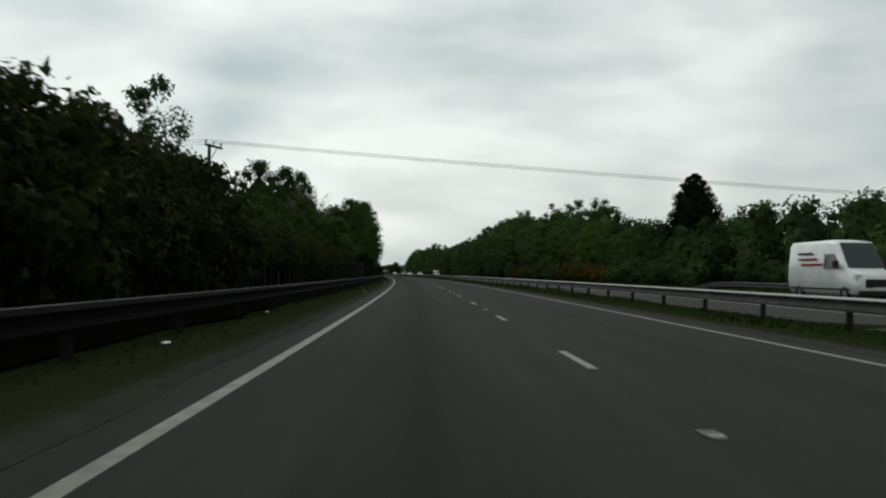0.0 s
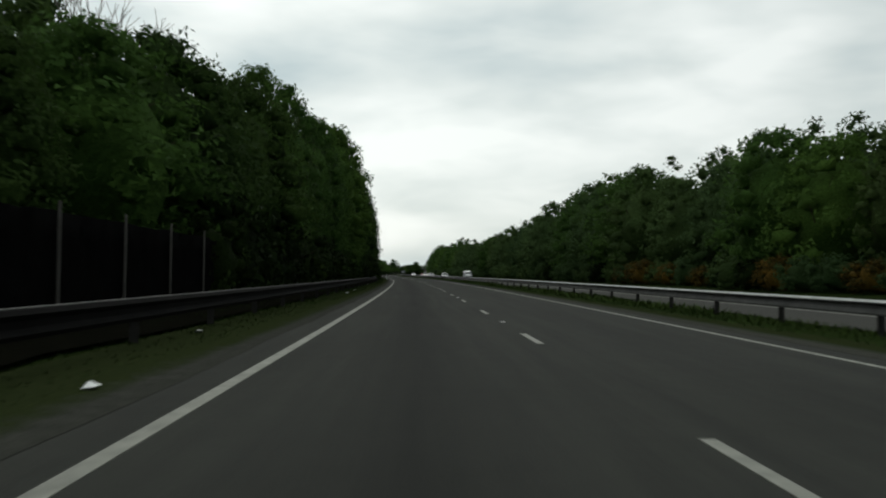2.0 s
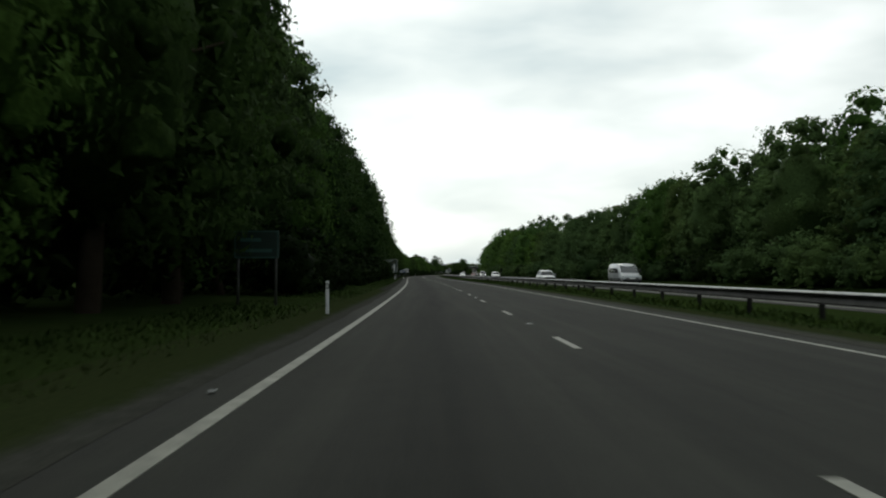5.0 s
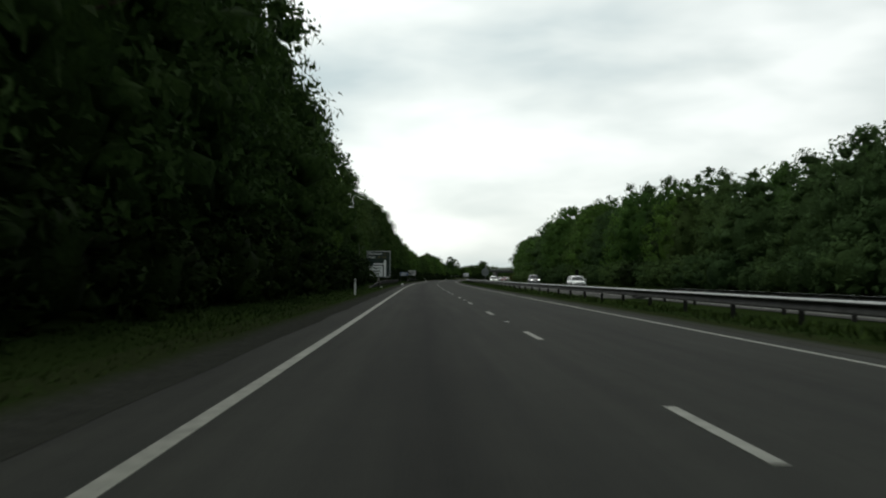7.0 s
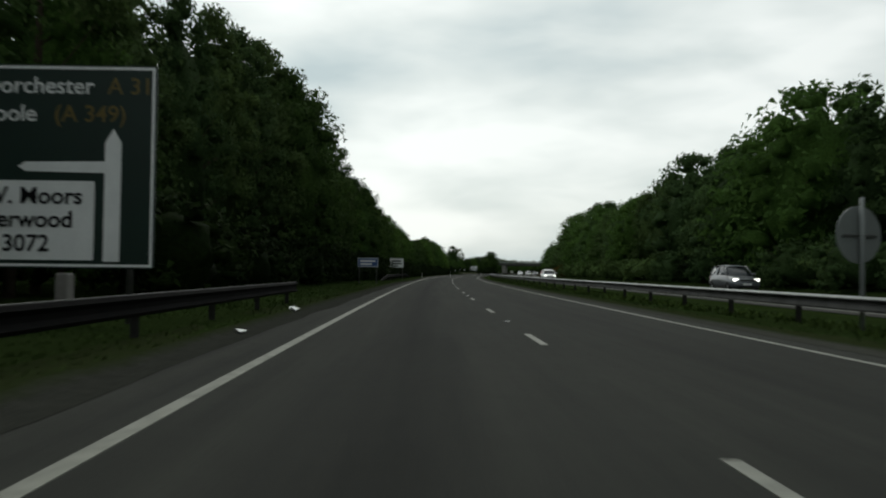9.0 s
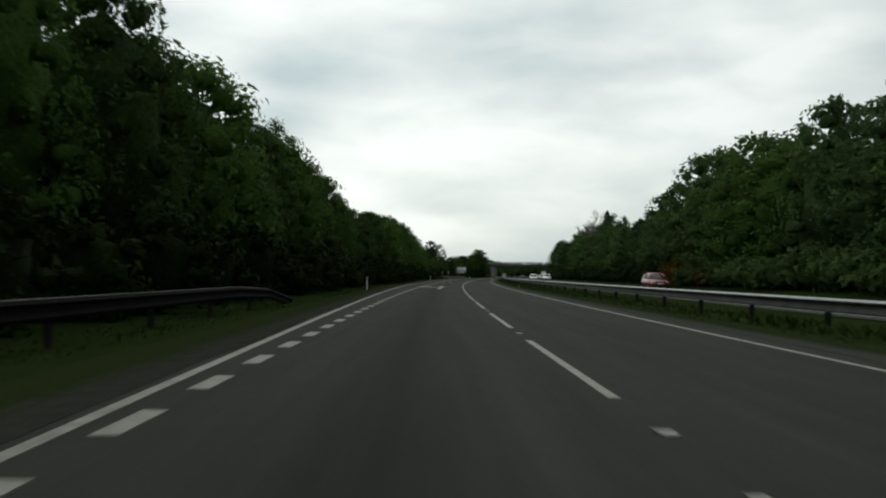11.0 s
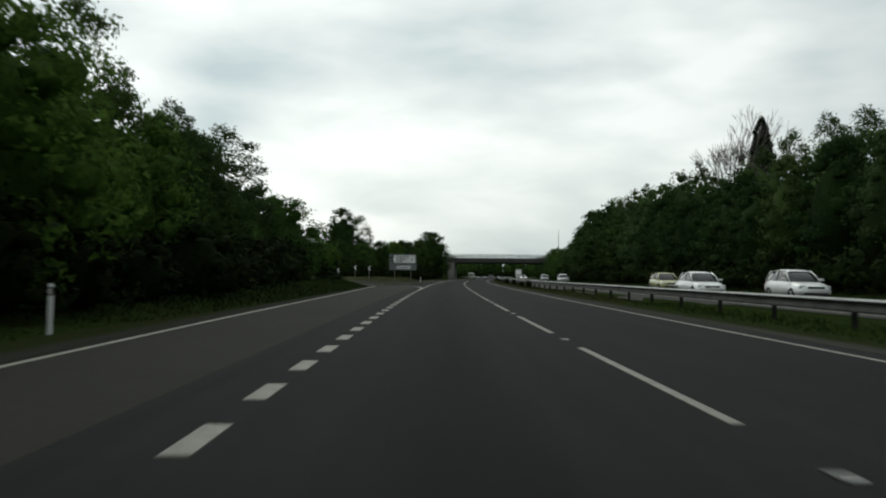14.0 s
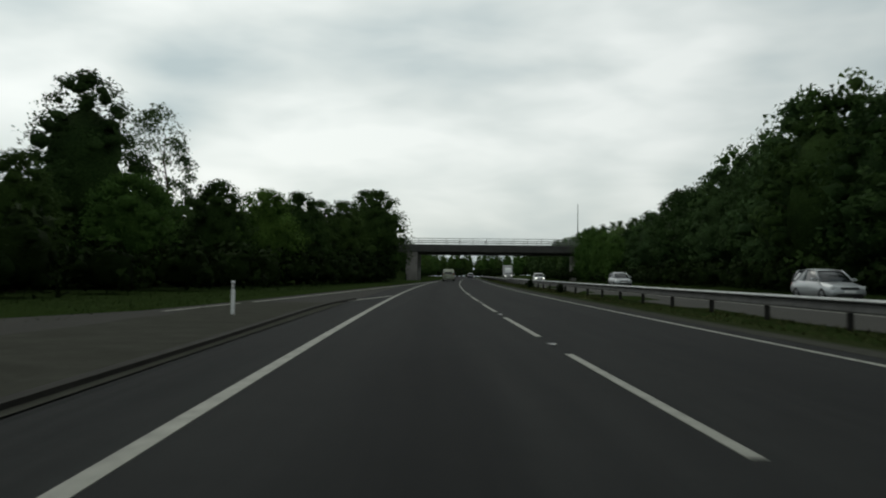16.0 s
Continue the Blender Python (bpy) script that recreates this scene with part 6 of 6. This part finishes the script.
def van(s, lat, mat, label, length=5.9, width=1.98, height=2.72, turn=180, panel=True, lit=False, group="cars on the opposite carriageway", marks=False):
    r = root("van", place(s, lat, 0.0, turn), label, "van", group)
    h, w, H = length / 2, width / 2, height
    zb = 1.36 if H > 2.5 else min(1.15, H * 0.52)
    nose = 0.95 if H > 2.2 else 0.85
    loft("body", [(-h, w * .90, w * .97, w * .84, .36, zb, H - .06), (-h + .10, w * .95, w, w * .88, .30, zb, H - .01), (-h + 1.6, w * .96, w, w * .88, .28, zb, H), (h - 2.5, w * .96, w, w * .88, .28, zb, H),
                  (h - 1.75, w * .96, w, w * .86, .28, zb, H - .10), (h - nose, w * .95, w * .98, w * .80, .28, zb * .82, zb + .10), (h - .25, w * .92, w * .94, w * .74, .30, zb * .70, zb - .10),
                  (h, w * .80, w * .82, w * .62, .36, zb * .60, zb - .32)], mat, r)
    x0, x1 = w * .74, w * .80
    quad_panel("windscreen", [(-x1, h - nose + .03, zb + .13), (x1, h - nose + .03, zb + .13), (x0, h - 1.70, H - .17), (-x0, h - 1.70, H - .17)], M_GLASS, r)
    for sx in (-1, 1):
        quad_panel("door_window", [(sx * (w + .004), h - 2.55, zb + .06), (sx * (w + .004), h - 1.32, zb + .06), (sx * (w * .925), h - 1.80, min(H - .45, zb + .72)), (sx * (w * .945), h - 2.55, min(H - .42, zb + .72))], M_GLASS, r)
        if not panel:
            quad_panel("side_window", [(sx * (w + .004), -h + .35, zb + .06), (sx * (w + .004), h - 2.75, zb + .06), (sx * (w * .93), h - 2.75, H - .42), (sx * (w * .93), -h + .45, H - .42)], M_GLASS, r)
        bm = bmesh.new()
        box(bm, min(sx * w, sx * (w + .24)), max(sx * w, sx * (w + .24)), h - 1.45, h - 1.30, zb + .10, zb + .42, .03)
        part("mirror", bm, M_TRIM, r)
        for y in (-h + 1.05, h - .95):
            wheel(r, sx * (w - .12), y, .34)
        bm = bmesh.new()
        box(bm, min(sx * (w - .02), sx * (w + .012)), max(sx * (w - .02), sx * (w + .012)), -h + .3, h - .5, .52, .60, .004)
        part("side_moulding", bm, M_TRIM, r)
        bm = bmesh.new()
        box(bm, min(sx * w * .80, sx * w * .94), max(sx * w * .80, sx * w * .94), -h - .012, -h + .05, .9, 1.25, .01)
        part("tail_light", bm, M_TAIL, r)
    if not panel or turn != 180:
        quad_panel("rear_window", [(-w * .72, -h - .01, zb + .12), (w * .72, -h - .01, zb + .12), (w * .68, -h + .0, H - .42), (-w * .68, -h + .0, H - .42)], M_GLASS, r)
    lamps(r, h - .16, w * .92, zb - .42, zb - .16, lit, w * .62)
    bm = bmesh.new()
    box(bm, -w * .60, w * .60, h - .10, h + .012, zb - (.72 if H > 2.5 else .46), zb - .36, .015)
    part("grille", bm, M_TRIM, r)
    bm = bmesh.new()
    box(bm, -w * .86, w * .86, h - .14, h + .03, .32, .52, .03)
    part("bumper", bm, M_TRIM, r)
    for y in (h + .03, -h - .03):
        bm = bmesh.new()
        box(bm, -.26, .26, min(y, y - .01), max(y, y - .01) + .01, .56, .67)
        part("plate", bm, M_WHITE, r)
    if marks:
        for y0, y1, z in ((-1.9, -0.2, 1.86), (-1.6, 0.3, 1.62), (-1.9, -0.6, 2.12)):
            bm = bmesh.new()
            box(bm, w * .985, w + .008, y0, y1, z - .05, z + .05)
            part("side_lettering", bm, M_TAIL if z < 1.9 else M_TRIM, r)
    return r


def lorry(s, lat):
    r = root("lorry", place(s, lat, 0.0, 180), "far-off white box lorry on the opposite carriageway", "lorry", "cars on the opposite carriageway")
    white = paint("lorry_white", (0.62, 0.63, 0.62))
    bm = bmesh.new()
    box(bm, -1.24, 1.24, -4.5, 2.0, 1.0, 3.9, 0.05)
    part("box_body", bm, white, r)
    loft("cab", [(2.1, 1.1, 1.15, 1.05, .4, 1.4, 3.2), (3.2, 1.1, 1.15, 1.02, .4, 1.4, 3.0), (4.0, 1.08, 1.12, .98, .4, 1.3, 2.7)], white, r)
    quad_panel("windscreen", [(-1.0, 4.02, 1.5), (1.0, 4.02, 1.5), (.92, 3.85, 2.5), (-.92, 3.85, 2.5)], M_GLASS, r)
    bm = bmesh.new()
    box(bm, -1.0, 1.0, -4.4, 3.9, .5, 1.0)
    part("chassis", bm, M_TRIM, r)
    for sx in (-1, 1):
        for y in (-3.0, 3.0):
            wheel(r, sx * 1.05, y, .46)
    lamps(r, 4.0, 1.05, .75, .95, True, .75)


P_WHITE, P_SILVER, P_GREY = paint("paint_white", (0.80, 0.81, 0.80)), paint("paint_silver", (0.36, 0.38, 0.39)), paint("paint_grey", (0.10, 0.11, 0.12))
P_RED, P_PALE = paint("paint_red", (0.22, 0.018, 0.022)), paint("paint_pale_green", (0.44, 0.47, 0.36))
P_LIME = paint("paint_lime", (0.36, 0.38, 0.17))
van(36.0, 16.9, P_WHITE, "tall white panel van with reddish side lettering", marks=True)
van(278, 16.4, P_SILVER, "silver windowed van with a dark windscreen", 4.9, 1.92, 1.96, panel=False)
car(299, 12.7, P_SILVER, "silver saloon on the opposite carriageway", 4.5, 1.78, 1.43, saloon=True)
car(389, 16.6, P_WHITE, "white car passing behind the barrier", 4.3, 1.76, 1.40)
car(435, 17.2, P_GREY, "dark grey people carrier with bright headlights", 4.4, 1.80, 1.66, lit=True)
car(494, 13.0, P_WHITE, "white car with lit headlights", 4.2, 1.76, 1.48, lit=True)
car(551, 17.4, P_RED, "dark red hatchback behind the barrier", 4.2, 1.75, 1.45)
car(671, 13.3, P_WHITE, "white saloon in the lane by the barrier", 4.6, 1.80, 1.44, saloon=True)
car(664.5, 16.2, P_WHITE, "white hatchback in the outer lane", 4.3, 1.78, 1.55)
car(690, 16.4, P_LIME, "pale yellow-green hatchback on the opposite carriageway", 4.4, 1.78, 1.48)
car(761, 16.6, P_SILVER, "silver-grey hatchback with a dark grille", 4.2, 1.76, 1.52)
car(806, 16.5, P_SILVER, "silver car near the bridge", 4.3, 1.78, 1.48)
car(855, 12.8, P_SILVER, "pale car with lit headlights close to the bridge", 4.3, 1.78, 1.48, lit=True)
lorry(955, 12.8)
van(848, -1.9, P_PALE, "pale small van driving ahead towards the bridge", 4.4, 1.82, 1.90, turn=0, panel=False, group="traffic ahead")
car(930, 1.8, P_GREY, "dark car far ahead past the bridge", 4.3, 1.78, 1.50, turn=0, group="traffic ahead")


# ---- litter and small things on the verge ----
def litter(s, lat, size, mat, label, seed):
    rng = np.random.default_rng(seed)
    bm = bmesh.new()
    n = 7
    rim = [bm.verts.new((size * math.cos(2 * math.pi * k / n) * rng.uniform(.6, 1.1), size * math.sin(2 * math.pi * k / n) * rng.uniform(.6, 1.1), rng.uniform(0.0, size * .5))) for k in range(n)]
    top = bm.verts.new((0, 0, size * rng.uniform(.3, .7)))
    low = bm.verts.new((0, 0, -0.02))
    for k in range(n):
        bm.faces.new((rim[k], rim[(k + 1) % n], top))
        bm.faces.new((rim[(k + 1) % n], rim[k], low))
    ob = part("litter", bm, mat, None)
    ob.matrix_world = place(s, lat, max(0.02, ground_z(s, lat) + 0.03), rng.uniform(0, 360))
    tagged(ob, label, "litter", "litter on the verge")


for k, (s, lat, size, mat) in enumerate(((12, -5.3, .10, M_WHITE), (20, -5.5, .09, M_WHITE), (48.3, -5.1, .12, M_WHITE), (45.6, -4.8, .12, M_TAIL), (45.0, -4.76, .10, M_TAIL), (86.1, -4.72, .15, M_WHITE), (92, -5.4, .10, M_GREYBACK), (118, -5.2, .14, M_WHITE), (126, -5.4, .10, M_WHITE),
                                         (147, -5.6, .08, M_WHITE), (367.4, -5.7, .30, M_WHITE), (405.2, -4.95, .28, M_WHITE), (398.8, -4.75, .20, M_WHITE), (213.1, -3.95, .07, M_GREYBACK), (553.0, 5.2, .10, M_WHITE), (601, 5.6, .1, M_WHITE))):
    litter(s, lat, 0.7 * size, mat, "crumpled red litter on the rough verge" if mat is M_TAIL else "crumpled pale litter on the rough verge", 60 + k)
